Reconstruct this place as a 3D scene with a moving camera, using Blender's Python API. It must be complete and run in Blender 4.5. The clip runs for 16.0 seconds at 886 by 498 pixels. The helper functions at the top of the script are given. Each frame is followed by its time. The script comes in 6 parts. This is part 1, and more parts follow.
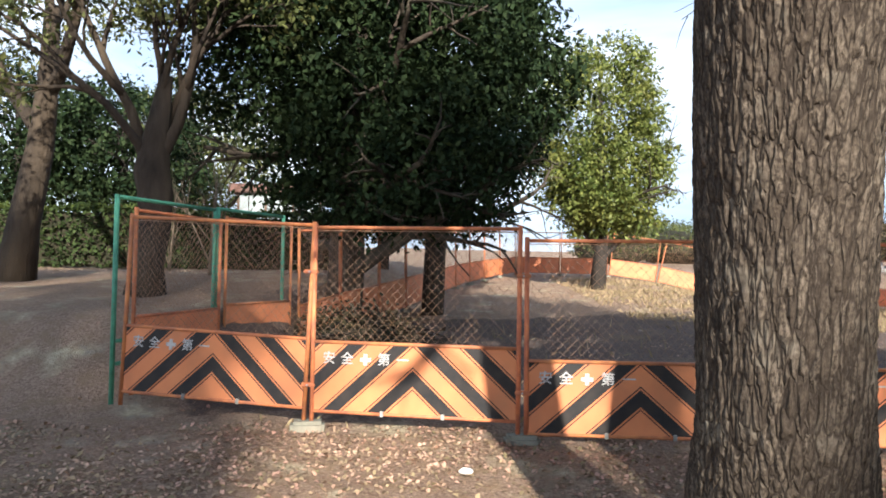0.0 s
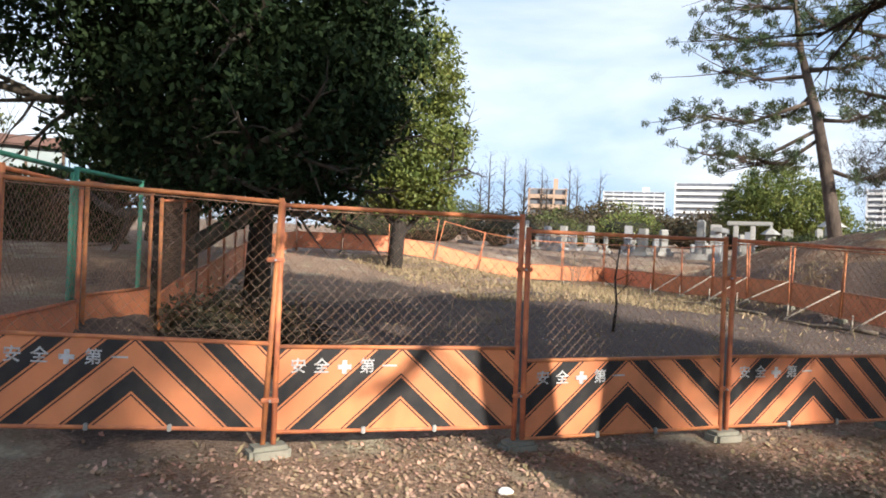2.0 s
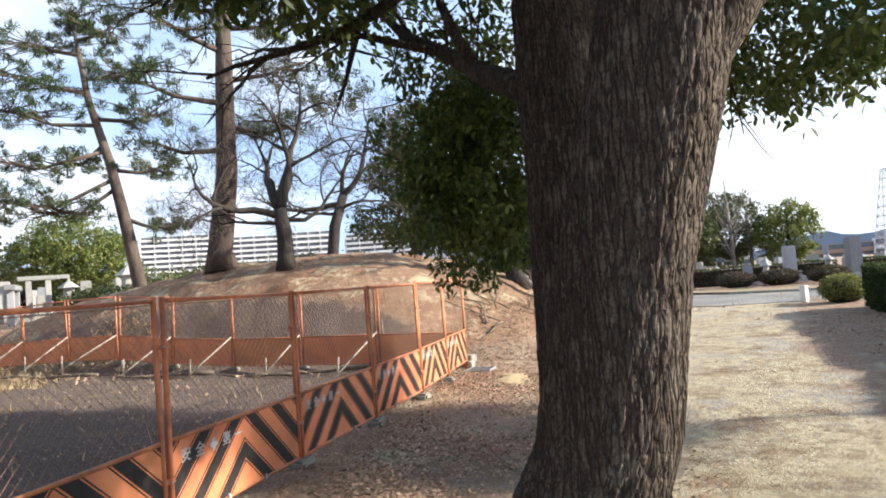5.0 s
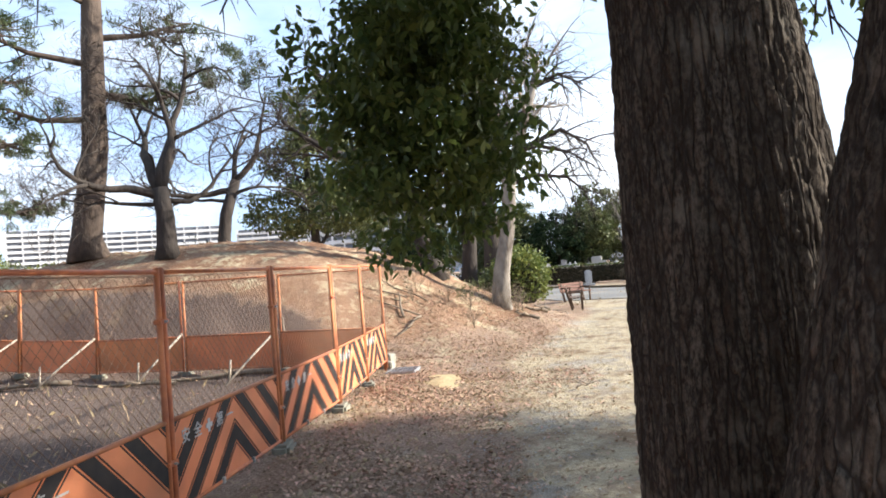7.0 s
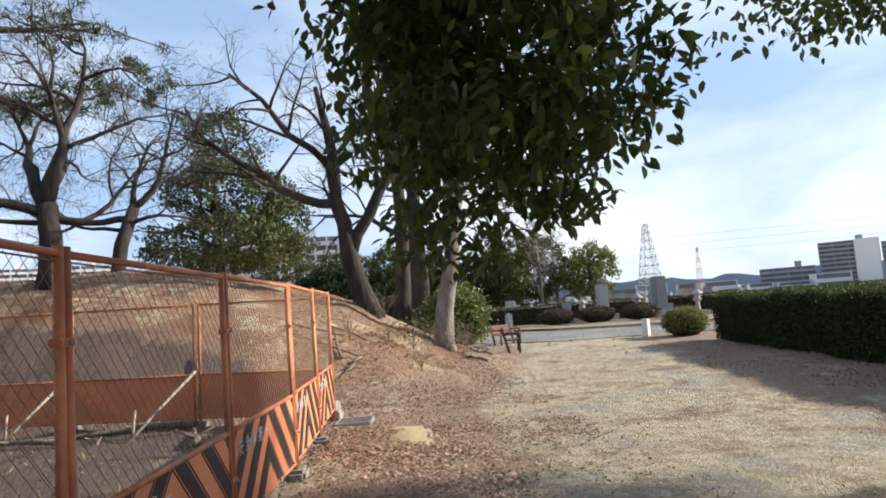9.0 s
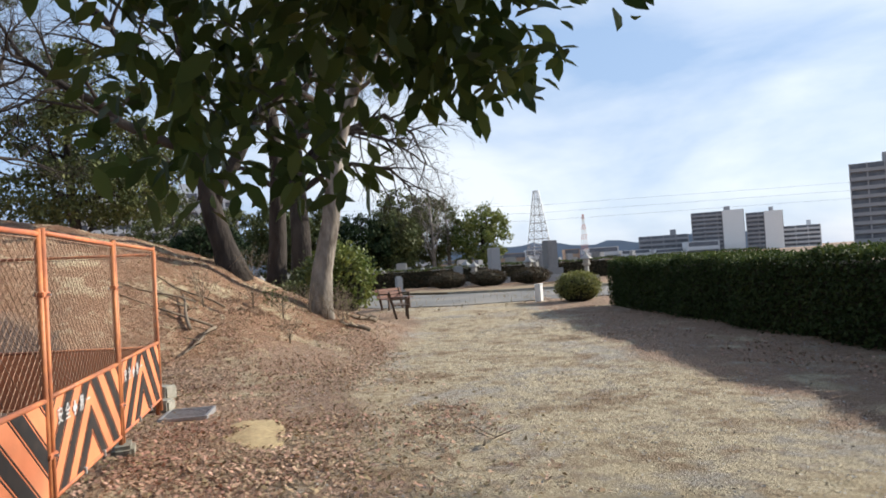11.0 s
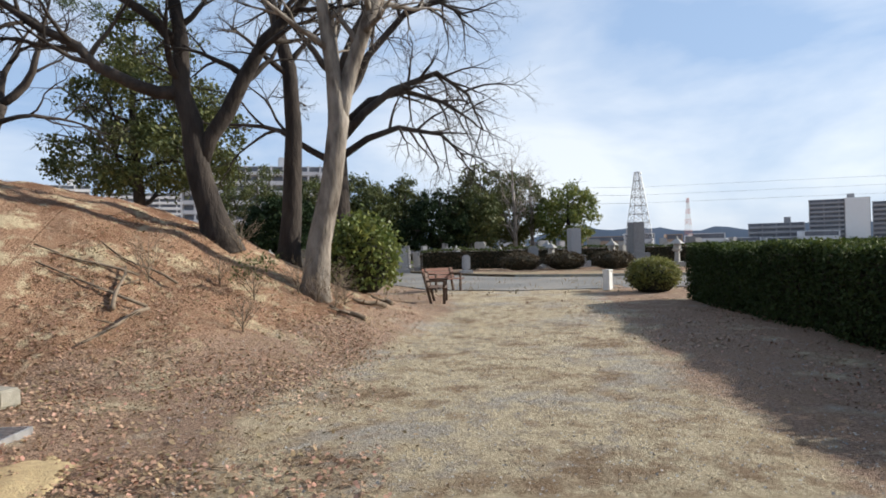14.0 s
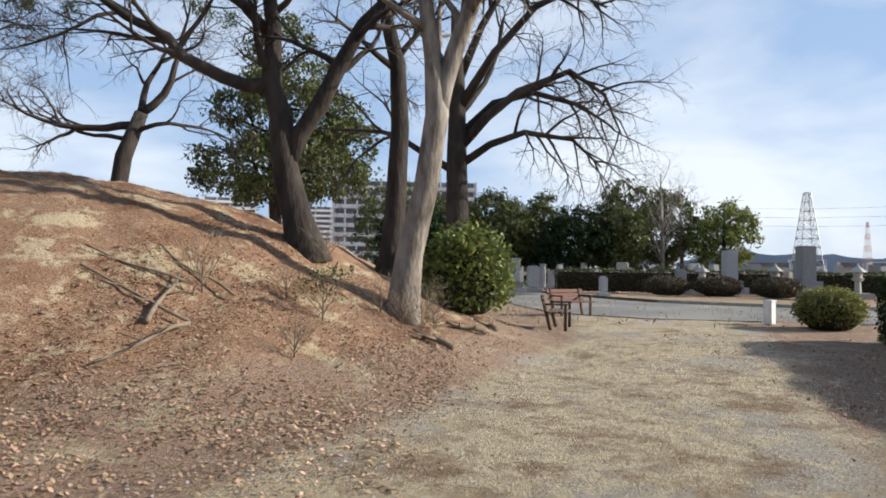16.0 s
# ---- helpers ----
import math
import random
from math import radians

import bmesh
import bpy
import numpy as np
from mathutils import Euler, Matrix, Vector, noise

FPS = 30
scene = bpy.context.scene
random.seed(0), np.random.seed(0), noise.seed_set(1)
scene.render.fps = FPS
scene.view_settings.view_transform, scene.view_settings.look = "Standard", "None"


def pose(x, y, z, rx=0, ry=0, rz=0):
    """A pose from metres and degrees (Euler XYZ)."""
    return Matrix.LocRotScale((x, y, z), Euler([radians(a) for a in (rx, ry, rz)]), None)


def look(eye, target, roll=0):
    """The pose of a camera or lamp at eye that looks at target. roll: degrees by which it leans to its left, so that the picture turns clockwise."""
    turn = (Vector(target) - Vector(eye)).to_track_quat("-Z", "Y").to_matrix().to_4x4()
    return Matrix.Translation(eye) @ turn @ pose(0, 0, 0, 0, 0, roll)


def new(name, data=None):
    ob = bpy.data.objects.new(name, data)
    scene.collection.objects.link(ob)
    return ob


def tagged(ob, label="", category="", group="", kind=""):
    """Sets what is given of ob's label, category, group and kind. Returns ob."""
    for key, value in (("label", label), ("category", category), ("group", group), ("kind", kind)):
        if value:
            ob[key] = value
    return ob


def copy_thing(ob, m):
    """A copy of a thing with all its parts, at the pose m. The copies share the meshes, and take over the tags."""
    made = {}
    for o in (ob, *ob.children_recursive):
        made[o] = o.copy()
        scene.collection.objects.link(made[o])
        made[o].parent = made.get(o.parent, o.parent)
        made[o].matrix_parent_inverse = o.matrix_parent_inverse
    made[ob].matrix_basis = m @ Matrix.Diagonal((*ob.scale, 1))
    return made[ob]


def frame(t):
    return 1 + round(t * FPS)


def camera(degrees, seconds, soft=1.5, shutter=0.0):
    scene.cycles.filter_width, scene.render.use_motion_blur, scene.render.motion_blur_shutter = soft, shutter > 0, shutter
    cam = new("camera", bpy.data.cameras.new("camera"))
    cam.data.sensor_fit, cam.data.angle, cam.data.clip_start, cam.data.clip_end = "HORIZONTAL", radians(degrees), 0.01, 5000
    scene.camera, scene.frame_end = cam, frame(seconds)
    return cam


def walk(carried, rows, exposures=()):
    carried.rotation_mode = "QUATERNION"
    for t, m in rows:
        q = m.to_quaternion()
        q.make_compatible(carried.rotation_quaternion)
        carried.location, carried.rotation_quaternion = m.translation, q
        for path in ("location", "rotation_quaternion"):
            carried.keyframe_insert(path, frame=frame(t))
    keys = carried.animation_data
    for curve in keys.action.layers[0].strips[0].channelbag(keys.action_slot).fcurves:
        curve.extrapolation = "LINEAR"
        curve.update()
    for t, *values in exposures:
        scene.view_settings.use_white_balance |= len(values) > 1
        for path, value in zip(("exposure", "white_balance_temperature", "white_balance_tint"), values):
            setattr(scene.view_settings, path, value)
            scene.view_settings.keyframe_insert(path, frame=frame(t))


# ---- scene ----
cam = camera(66.7, 16.0, soft=1.8)
METRES, EYE, TILT, LEAN, TURN = 16.1, 1.5, 0.0, 0.0, 0.0
ROWS = [
    (0.0, 0.0, 0.0, 0.0, -0.03, 1.64, -1.02),
    (0.5, -0.0344, 0.0185, 0.0014, 0.2, -0.03, -2.98),
    (1.0, -0.0663, 0.0303, 0.0031, -7.51, -0.16, -3.21),
    (1.5, -0.0942, 0.052, 0.0041, -13.13, -0.69, -2.99),
    (2.0, -0.1229, 0.0703, 0.0052, -22.92, -0.04, -2.42),
    (2.5, -0.1402, 0.0918, 0.0077, -34.22, 0.05, -2.06),
    (3.0, -0.156, 0.1105, 0.0097, -50.79, -0.15, -0.91),
    (3.5, -0.1582, 0.1334, 0.0115, -61.96, -0.56, -0.29),
    (4.0, -0.1561, 0.1544, 0.0142, -73.18, 0.58, 0.9),
    (4.5, -0.1375, 0.1586, 0.014, -76.92, 2.48, 3.2),
    (7.0, 0.0078, 0.2072, 0.0049, -87.86, 2.04, 4.83),
    (7.5, 0.0391, 0.219, 0.0008, -90.12, 2.52, 4.73),
    (8.0, 0.0646, 0.2384, -0.0035, -93.73, 2.99, 4.7),
    (8.5, 0.0928, 0.2528, -0.006, -96.82, 4.29, 4.74),
    (9.0, 0.121, 0.2668, -0.0051, -96.2, 5.31, 4.25),
    (9.5, 0.1487, 0.2679, -0.0059, -101.82, 3.46, 4.08),
    (10.0, 0.1791, 0.2606, -0.0045, -104.79, 2.62, 3.84),
    (12.5, 0.3085, 0.169, -0.0083, -103.59, -0.73, 3.19),
    (13.0, 0.3311, 0.1425, -0.0091, -101.64, -1.13, 3.33),
    (13.5, 0.3598, 0.1253, -0.0098, -99.82, -1.56, 2.54),
    (14.0, 0.3864, 0.1035, -0.0109, -97.12, 0.07, 1.42),
    (14.5, 0.4189, 0.0906, -0.0119, -92.98, 0.25, 0.34),
    (15.0, 0.4489, 0.0738, -0.0122, -89.86, 0.28, 0.55),
    (15.5, 0.4808, 0.0666, -0.0121, -86.74, 0.53, 0.05),
    (16.0, 0.5121, 0.0566, -0.012, -84.98, 1.61, -0.72),
]
walk(cam, [(t, pose(0, 0, EYE, TILT, LEAN, TURN) @ pose(METRES * x, METRES * y, METRES * z, 90 + pitch, roll, yaw)) for t, x, y, z, yaw, pitch, roll in ROWS],
     exposures=[(0.0, 1.2), (1.5, 0.85), (4.5, 1.15), (7.0, 1.4), (8.0, 1.05), (9.0, 0.78), (10.0, 0.66), (12.5, 0.48), (16.0, 0.52)])

# ---- light ----
SUN_AZ, SUN_EL = radians(-82.0), radians(25.0)   # towards the sun, measured from +x
world = bpy.data.worlds.new("sky")
scene.world = world
world.use_nodes = True
wn, wl = world.node_tree.nodes, world.node_tree.links
wn.clear()
sky = wn.new("ShaderNodeTexSky")
sky.sky_type = "NISHITA"
sky.sun_disc = False
sky.sun_elevation = SUN_EL
sky.sun_rotation = radians(90.0) - SUN_AZ
sky.air_density, sky.dust_density, sky.ozone_density = 1.0, 0.6, 1.5
bg = wn.new("ShaderNodeBackground")
bg.inputs["Strength"].default_value = 0.115
out = wn.new("ShaderNodeOutputWorld")
tc = wn.new("ShaderNodeTexCoord")
mp = wn.new("ShaderNodeMapping")
mp.inputs["Scale"].default_value = (1.0, 1.6, 4.5)
mp.inputs["Rotation"].default_value = (0.0, 0.12, 0.5)
mp.inputs["Location"].default_value = (0.37, 0.1, 0.0)
cl = wn.new("ShaderNodeTexNoise")
cl.inputs["Scale"].default_value = 1.3
cl.inputs["Detail"].default_value = 7.0
cl.inputs["Roughness"].default_value = 0.52
cl.inputs["Distortion"].default_value = 0.25
cr = wn.new("ShaderNodeValToRGB")
cr.color_ramp.elements[0].position, cr.color_ramp.elements[1].position = 0.40, 0.64
mixc = wn.new("ShaderNodeMix")
mixc.data_type = "RGBA"
cloud = wn.new("ShaderNodeMix")      # white cloud over blue-grey haze
cloud.data_type = "RGBA"
cloud.inputs[6].default_value, cloud.inputs[7].default_value = (2.5, 3.5, 5.2, 1), (5.8, 6.15, 6.7, 1)
dirs = wn.new("ShaderNodeSeparateXYZ")
veil = wn.new("ShaderNodeMapRange")      # thin cloud: a thick white veil low down, open blue overhead
for key, v in (("From Min", 0.15), ("From Max", 0.8), ("To Min", 0.86), ("To Max", 0.30)):
    veil.inputs[key].default_value = v
wl.new(tc.outputs["Generated"], dirs.inputs["Vector"])
wl.new(dirs.outputs["Z"], veil.inputs["Value"])
wl.new(veil.outputs["Result"], mixc.inputs[0])
wl.new(tc.outputs["Generated"], mp.inputs["Vector"])
wl.new(mp.outputs["Vector"], cl.inputs["Vector"])
wl.new(cl.outputs["Fac"], cr.inputs["Fac"])
wl.new(cr.outputs["Color"], cloud.inputs[0])
wl.new(cloud.outputs[2], mixc.inputs[7])
wl.new(sky.outputs["Color"], mixc.inputs[6])
wl.new(mixc.outputs[2], bg.inputs["Color"])
wl.new(bg.outputs[0], out.inputs[0])

sun = new("sun", bpy.data.lights.new("sun", "SUN"))
sun.data.energy, sun.data.angle, sun.data.color = 5.0, radians(1.0), (1.0, 0.93, 0.82)
sun_way = Vector((math.cos(SUN_AZ) * math.cos(SUN_EL), math.sin(SUN_AZ) * math.cos(SUN_EL), math.sin(SUN_EL)))
sun.matrix_world = look((0, 0, 60), Vector((0, 0, 60)) - sun_way)


# ---- materials ----
def material(name, base, other=None, scale=6.0, rough=0.85, bump=0.0, bump_scale=40.0, metal=0.0, stretch=(1, 1, 1), third=None,
             third_scale=0.6, island=0.0, detail=6.0, dist=0.02, spread=(0.35, 0.65), translucent=0.0, spec=0.3, per_object=0.0):
    """Two colours mixed by noise at one scale, a third by a broad one, random per leaf or piece, and a fine relief."""
    m = bpy.data.materials.new(name)
    m.use_nodes = True
    n, l = m.node_tree.nodes, m.node_tree.links
    b = n["Principled BSDF"]
    b.inputs["Roughness"].default_value, b.inputs["Metallic"].default_value = rough, metal
    b.inputs["Specular IOR Level"].default_value = spec
    co = n.new("ShaderNodeTexCoord")
    ma = n.new("ShaderNodeMapping")
    ma.inputs["Scale"].default_value = stretch
    l.new(co.outputs["Object"], ma.inputs["Vector"])

    def noise_tex(sc, de=detail):
        q = n.new("ShaderNodeTexNoise")
        q.inputs["Scale"].default_value, q.inputs["Detail"].default_value = sc, de
        l.new(ma.outputs["Vector"], q.inputs["Vector"])
        return q

    def ramped(sock, lo, hi):
        r = n.new("ShaderNodeMapRange")
        r.inputs["From Min"].default_value, r.inputs["From Max"].default_value = lo, hi
        l.new(sock, r.inputs["Value"])
        return r.outputs["Result"]

    def blend(fac, a, c):
        x = n.new("ShaderNodeMix")
        x.data_type = "RGBA"
        l.new(fac, x.inputs[0])
        for i, v in ((6, a), (7, c)):
            if isinstance(v, tuple):
                x.inputs[i].default_value = (*v, 1)
            else:
                l.new(v, x.inputs[i])
        return x.outputs[2]

    colour = base
    if other:
        colour = blend(ramped(noise_tex(scale).outputs["Fac"], *spread), base, other)
    if third:
        colour = blend(ramped(noise_tex(third_scale, 4.0).outputs["Fac"], 0.45, 0.7), colour, third)
    if (island or per_object) and not isinstance(colour, tuple):
        hv = n.new("ShaderNodeHueSaturation")
        rnd = ramped((n.new("ShaderNodeNewGeometry").outputs["Random Per Island"] if island else n.new("ShaderNodeObjectInfo").outputs["Random"]), 0, 1)
        mr = rnd.node
        k = island or per_object
        mr.inputs["To Min"].default_value, mr.inputs["To Max"].default_value = 1 - k, 1 + k
        l.new(rnd, hv.inputs["Value"])
        hh = n.new("ShaderNodeMapRange")
        hh.inputs["To Min"].default_value, hh.inputs["To Max"].default_value = 0.5 + 0.05 * k, 0.5 - 0.05 * k
        l.new(mr.inputs["Value"].links[0].from_socket, hh.inputs["Value"])
        l.new(hh.outputs["Result"], hv.inputs["Hue"])
        l.new(colour, hv.inputs["Color"])
        colour = hv.outputs["Color"]
    if isinstance(colour, tuple):
        b.inputs["Base Color"].default_value = (*colour, 1)
    else:
        l.new(colour, b.inputs["Base Color"])
    if bump:
        bp = n.new("ShaderNodeBump")
        bp.inputs["Strength"].default_value, bp.inputs["Distance"].default_value = bump, dist
        l.new(noise_tex(bump_scale, 8.0).outputs["Fac"], bp.inputs["Height"])
        l.new(bp.outputs["Normal"], b.inputs["Normal"])
    if translucent:
        tr = n.new("ShaderNodeBsdfTranslucent")
        if isinstance(colour, tuple):
            tr.inputs["Color"].default_value = (*colour, 1)
        else:
            l.new(colour, tr.inputs["Color"])
        mx = n.new("ShaderNodeMixShader")
        mx.inputs[0].default_value = translucent
        l.new(b.outputs[0], mx.inputs[1])
        l.new(tr.outputs[0], mx.inputs[2])
        l.new(mx.outputs[0], n["Material Output"].inputs["Surface"])
    return m


M_ORANGE = material("orange_sheet", (0.74, 0.265, 0.122), (0.64, 0.21, 0.098), 3.0, 0.5, 0.08, 60, third=(0.52, 0.20, 0.10), third_scale=2.2, per_object=0.1)
M_TUBE = material("orange_tube", (0.66, 0.24, 0.095), (0.50, 0.17, 0.08), 14.0, 0.5, 0.15, 120, third=(0.33, 0.12, 0.07), third_scale=4.0, per_object=0.12)
M_GREEN_TUBE = material("green_tube", (0.08, 0.30, 0.20), (0.06, 0.22, 0.15), 14.0, 0.5, 0.1, 100)
M_BLACK = material("black_stripe", (0.018, 0.018, 0.02), (0.035, 0.03, 0.028), 9.0, 0.55, 0.05, 80)
M_WHITE_INK = material("white_letters", (0.50, 0.51, 0.52), (0.30, 0.25, 0.22), 22.0, 0.7, spread=(0.45, 0.7))
M_WIRE = material("rusty_wire", (0.34, 0.23, 0.165), (0.26, 0.14, 0.08), 12.0, 0.6, metal=0.3)
M_CONCRETE = material("concrete", (0.36, 0.34, 0.29), (0.25, 0.24, 0.20), 9.0, 0.9, 0.4, 60, third=(0.42, 0.38, 0.28), third_scale=2.0)
M_MOSSY = material("mossy_concrete", (0.25, 0.24, 0.19), (0.15, 0.145, 0.118), 7.0, 0.95, 0.5, 40, third=(0.33, 0.30, 0.24), third_scale=3.0)
M_STONE = material("grave_stone", (0.34, 0.34, 0.34), (0.24, 0.24, 0.25), 20.0, 0.7, 0.2, 50, per_object=0.3)
M_PALE_STONE = material("pale_stone", (0.40, 0.39, 0.36), (0.29, 0.28, 0.265), 16.0, 0.75, 0.2, 50, per_object=0.2)
M_BARK = material("furrowed_bark", (0.082, 0.064, 0.050), (0.036, 0.028, 0.023), 9.0, 0.95, 0.9, 16, stretch=(1, 1, 0.22), third=(0.115, 0.100, 0.074), third_scale=1.6, dist=0.03)
M_BARK_GREY = material("grey_bark", (0.052, 0.042, 0.036), (0.022, 0.018, 0.016), 5.0, 0.95, 0.9, 14, stretch=(1, 1, 0.35), third=(0.085, 0.072, 0.062), third_scale=0.8, dist=0.04)
M_BARK_PALE = material("pale_bark", (0.29, 0.255, 0.215), (0.085, 0.068, 0.055), 6.0, 0.9, 0.9, 18, stretch=(1, 1, 0.35), third=(0.40, 0.365, 0.32), third_scale=1.6, dist=0.03)
M_BARK_PINE = material("pine_bark", (0.105, 0.078, 0.062), (0.055, 0.042, 0.035), 4.0, 0.95, 0.9, 9, stretch=(1, 1, 0.4), third=(0.15, 0.115, 0.092), third_scale=0.7, dist=0.05)
M_TWIG = material("dead_twig", (0.24, 0.19, 0.14), (0.14, 0.11, 0.08), 8.0, 0.9)
M_TWIG_GREY = material("fine_grey_twig", (0.105, 0.085, 0.068), (0.06, 0.048, 0.04), 2.0, 0.9, island=0.3)
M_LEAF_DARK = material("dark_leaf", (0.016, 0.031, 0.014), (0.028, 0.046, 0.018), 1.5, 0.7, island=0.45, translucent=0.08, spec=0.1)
M_LEAF_NEAR = material("glossy_leaf", (0.072, 0.115, 0.030), (0.125, 0.150, 0.036), 2.0, 0.48, island=0.45, translucent=0.5, spec=0.45)
M_BUSH_LIGHT = material("clipped_olive_leaf", (0.15, 0.165, 0.045), (0.21, 0.21, 0.065), 2.0, 0.6, island=0.3, translucent=0.3)
M_LEAF_LIGHT = material("light_leaf", (0.12, 0.16, 0.042), (0.18, 0.20, 0.055), 0.9, 0.5, island=0.4, translucent=0.25)
M_LEAF_OLIVE = material("olive_leaf", (0.070, 0.092, 0.032), (0.115, 0.125, 0.042), 0.9, 0.6, island=0.4, translucent=0.2)
M_NEEDLE = material("pine_needle", (0.050, 0.080, 0.035), (0.085, 0.10, 0.042), 0.7, 0.6, island=0.35, translucent=0.2)
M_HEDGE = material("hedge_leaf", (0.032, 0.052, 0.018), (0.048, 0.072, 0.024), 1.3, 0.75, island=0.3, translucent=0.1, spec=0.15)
# hedge tops: light from above put into a lighter leaf colour
M_HEDGE_LIT_TOP = material("lit_clipped_leaf", (0.055, 0.085, 0.022), (0.085, 0.11, 0.03), 1.3, 0.7, island=0.3, translucent=0.2, spec=0.15)
M_BROWN_BUSH = material("brownish_leaf", (0.060, 0.050, 0.025), (0.085, 0.060, 0.034), 2.0, 0.6, island=0.4, translucent=0.15)
# core of hedges and bushes: the shade between leaves put into near-black colour
M_CORE = material("shaded_core", (0.020, 0.022, 0.012), (0.035, 0.03, 0.018), 6.0, 0.95, 0.5, 20)
M_LITTER = material("fallen_leaf", (0.32, 0.195, 0.13), (0.48, 0.345, 0.235), 0.7, 0.8, island=0.5, translucent=0.1)
M_STRAW = material("dry_straw", (0.40, 0.31, 0.18), (0.28, 0.21, 0.12), 1.2, 0.85, island=0.35, translucent=0.15)
M_TIMBER = material("weathered_timber", (0.13, 0.085, 0.06), (0.075, 0.05, 0.038), 6.0, 0.8, 0.4, 30, stretch=(0.25, 1, 1))
M_TIMBER_RED = material("reddish_timber", (0.19, 0.088, 0.063), (0.12, 0.06, 0.045), 6.0, 0.75, 0.3, 30, stretch=(0.25, 1, 1))
M_BAMBOO = material("grey_bamboo", (0.42, 0.36, 0.29), (0.30, 0.25, 0.20), 5.0, 0.7)
M_STEEL = material("galvanised_grate", (0.50, 0.51, 0.52), (0.35, 0.35, 0.36), 18.0, 0.45, metal=0.7)
M_WHITE = material("white_paint", (0.82, 0.82, 0.80), (0.72, 0.72, 0.70), 5.0, 0.6)
M_FACADE = material("white_facade", (0.66, 0.67, 0.68), (0.58, 0.59, 0.60), 0.1, 0.85)
M_FACADE_GREY = material("grey_facade", (0.34, 0.34, 0.35), (0.28, 0.28, 0.29), 0.1, 0.85)
M_FACADE_TAN = material("tan_facade", (0.42, 0.30, 0.22), (0.36, 0.25, 0.18), 0.1, 0.85)
M_GLASS_DARK = material("far_window", (0.10, 0.11, 0.13), (0.16, 0.17, 0.19), 0.3, 0.35)
M_ROOF_RED = material("red_roof", (0.17, 0.088, 0.07), (0.12, 0.075, 0.065), 2.0, 0.7)
M_PALE_PANEL = material("pale_wall", (0.30, 0.35, 0.36), (0.25, 0.29, 0.30), 1.0, 0.7)
M_MAST_RED = material("red_paint", (0.55, 0.25, 0.20), (0.48, 0.22, 0.18), 1.0, 0.6)
M_HILL = material("haze_tinted_hill", (0.24, 0.31, 0.40), (0.20, 0.27, 0.35), 0.004, 0.95)
M_ASPHALT = material("pale_asphalt", (0.20, 0.195, 0.185), (0.15, 0.15, 0.145), 30.0, 0.9, 0.3, 80, third=(0.27, 0.25, 0.22), third_scale=0.3)


# ---- building helpers ----
def mesh_of(name, verts, faces, mat, smooth=False):
    me = bpy.data.meshes.new(name)
    me.from_pydata([tuple(v) for v in verts], [], faces)
    me.materials.append(mat)
    if smooth:
        me.shade_smooth()
    me.update()
    return me


def quads_of(name, verts, mat, per=4):
    """A mesh of loose polygons of per corners each, from an array of corner points."""
    verts = np.asarray(verts, dtype=np.float32).reshape(-1, 3)
    k = len(verts) // per
    me = bpy.data.meshes.new(name)
    me.vertices.add(len(verts))
    me.vertices.foreach_set("co", verts.ravel())
    me.loops.add(len(verts))
    me.loops.foreach_set("vertex_index", np.arange(len(verts), dtype=np.int32))
    me.polygons.add(k)
    me.polygons.foreach_set("loop_start", np.arange(0, len(verts), per, dtype=np.int32))
    me.materials.append(mat)
    me.update(calc_edges=True)
    return me


def thing(name, at=(0, 0, 0), label="", category="", group="", kind="", turn=0.0):
    ob = new(name)
    ob.matrix_basis = pose(*at, 0, 0, turn)
    ob.empty_display_size = 0.2
    return tagged(ob, label, category, group, kind)


def child(name, me, parent, label="", at=None):
    ob = new(name, me)
    ob.parent = parent
    if at is not None:
        ob.matrix_basis = at
    if label:
        ob["label"] = label
    return ob


def part(name, bm, mat, parent, label="", smooth=False, at=None):
    me = bpy.data.meshes.new(name)
    bm.to_mesh(me)
    bm.free()
    me.materials.append(mat)
    if smooth:
        me.shade_smooth()
    return child(name, me, parent, label, at)


def block(sx, sy, sz, at=(0, 0, 0), bevel=0.0, bm=None, m=None):
    """A box standing on its base centre at at, with rounded edges; added to bm where one is given."""
    one = bmesh.new()
    bmesh.ops.create_cube(one, size=1.0)
    bmesh.ops.scale(one, vec=(sx, sy, sz), verts=one.verts)
    if bevel:
        bmesh.ops.bevel(one, geom=list(one.edges), offset=bevel, segments=2, affect="EDGES")
    bmesh.ops.translate(one, vec=(at[0], at[1], at[2] + sz / 2), verts=one.verts)
    if m is not None:
        bmesh.ops.transform(one, matrix=m, verts=one.verts)
    if bm is None:
        return one
    me = bpy.data.meshes.new("block")
    one.to_mesh(me)
    one.free()
    bm.from_mesh(me)
    bpy.data.meshes.remove(me)
    return bm


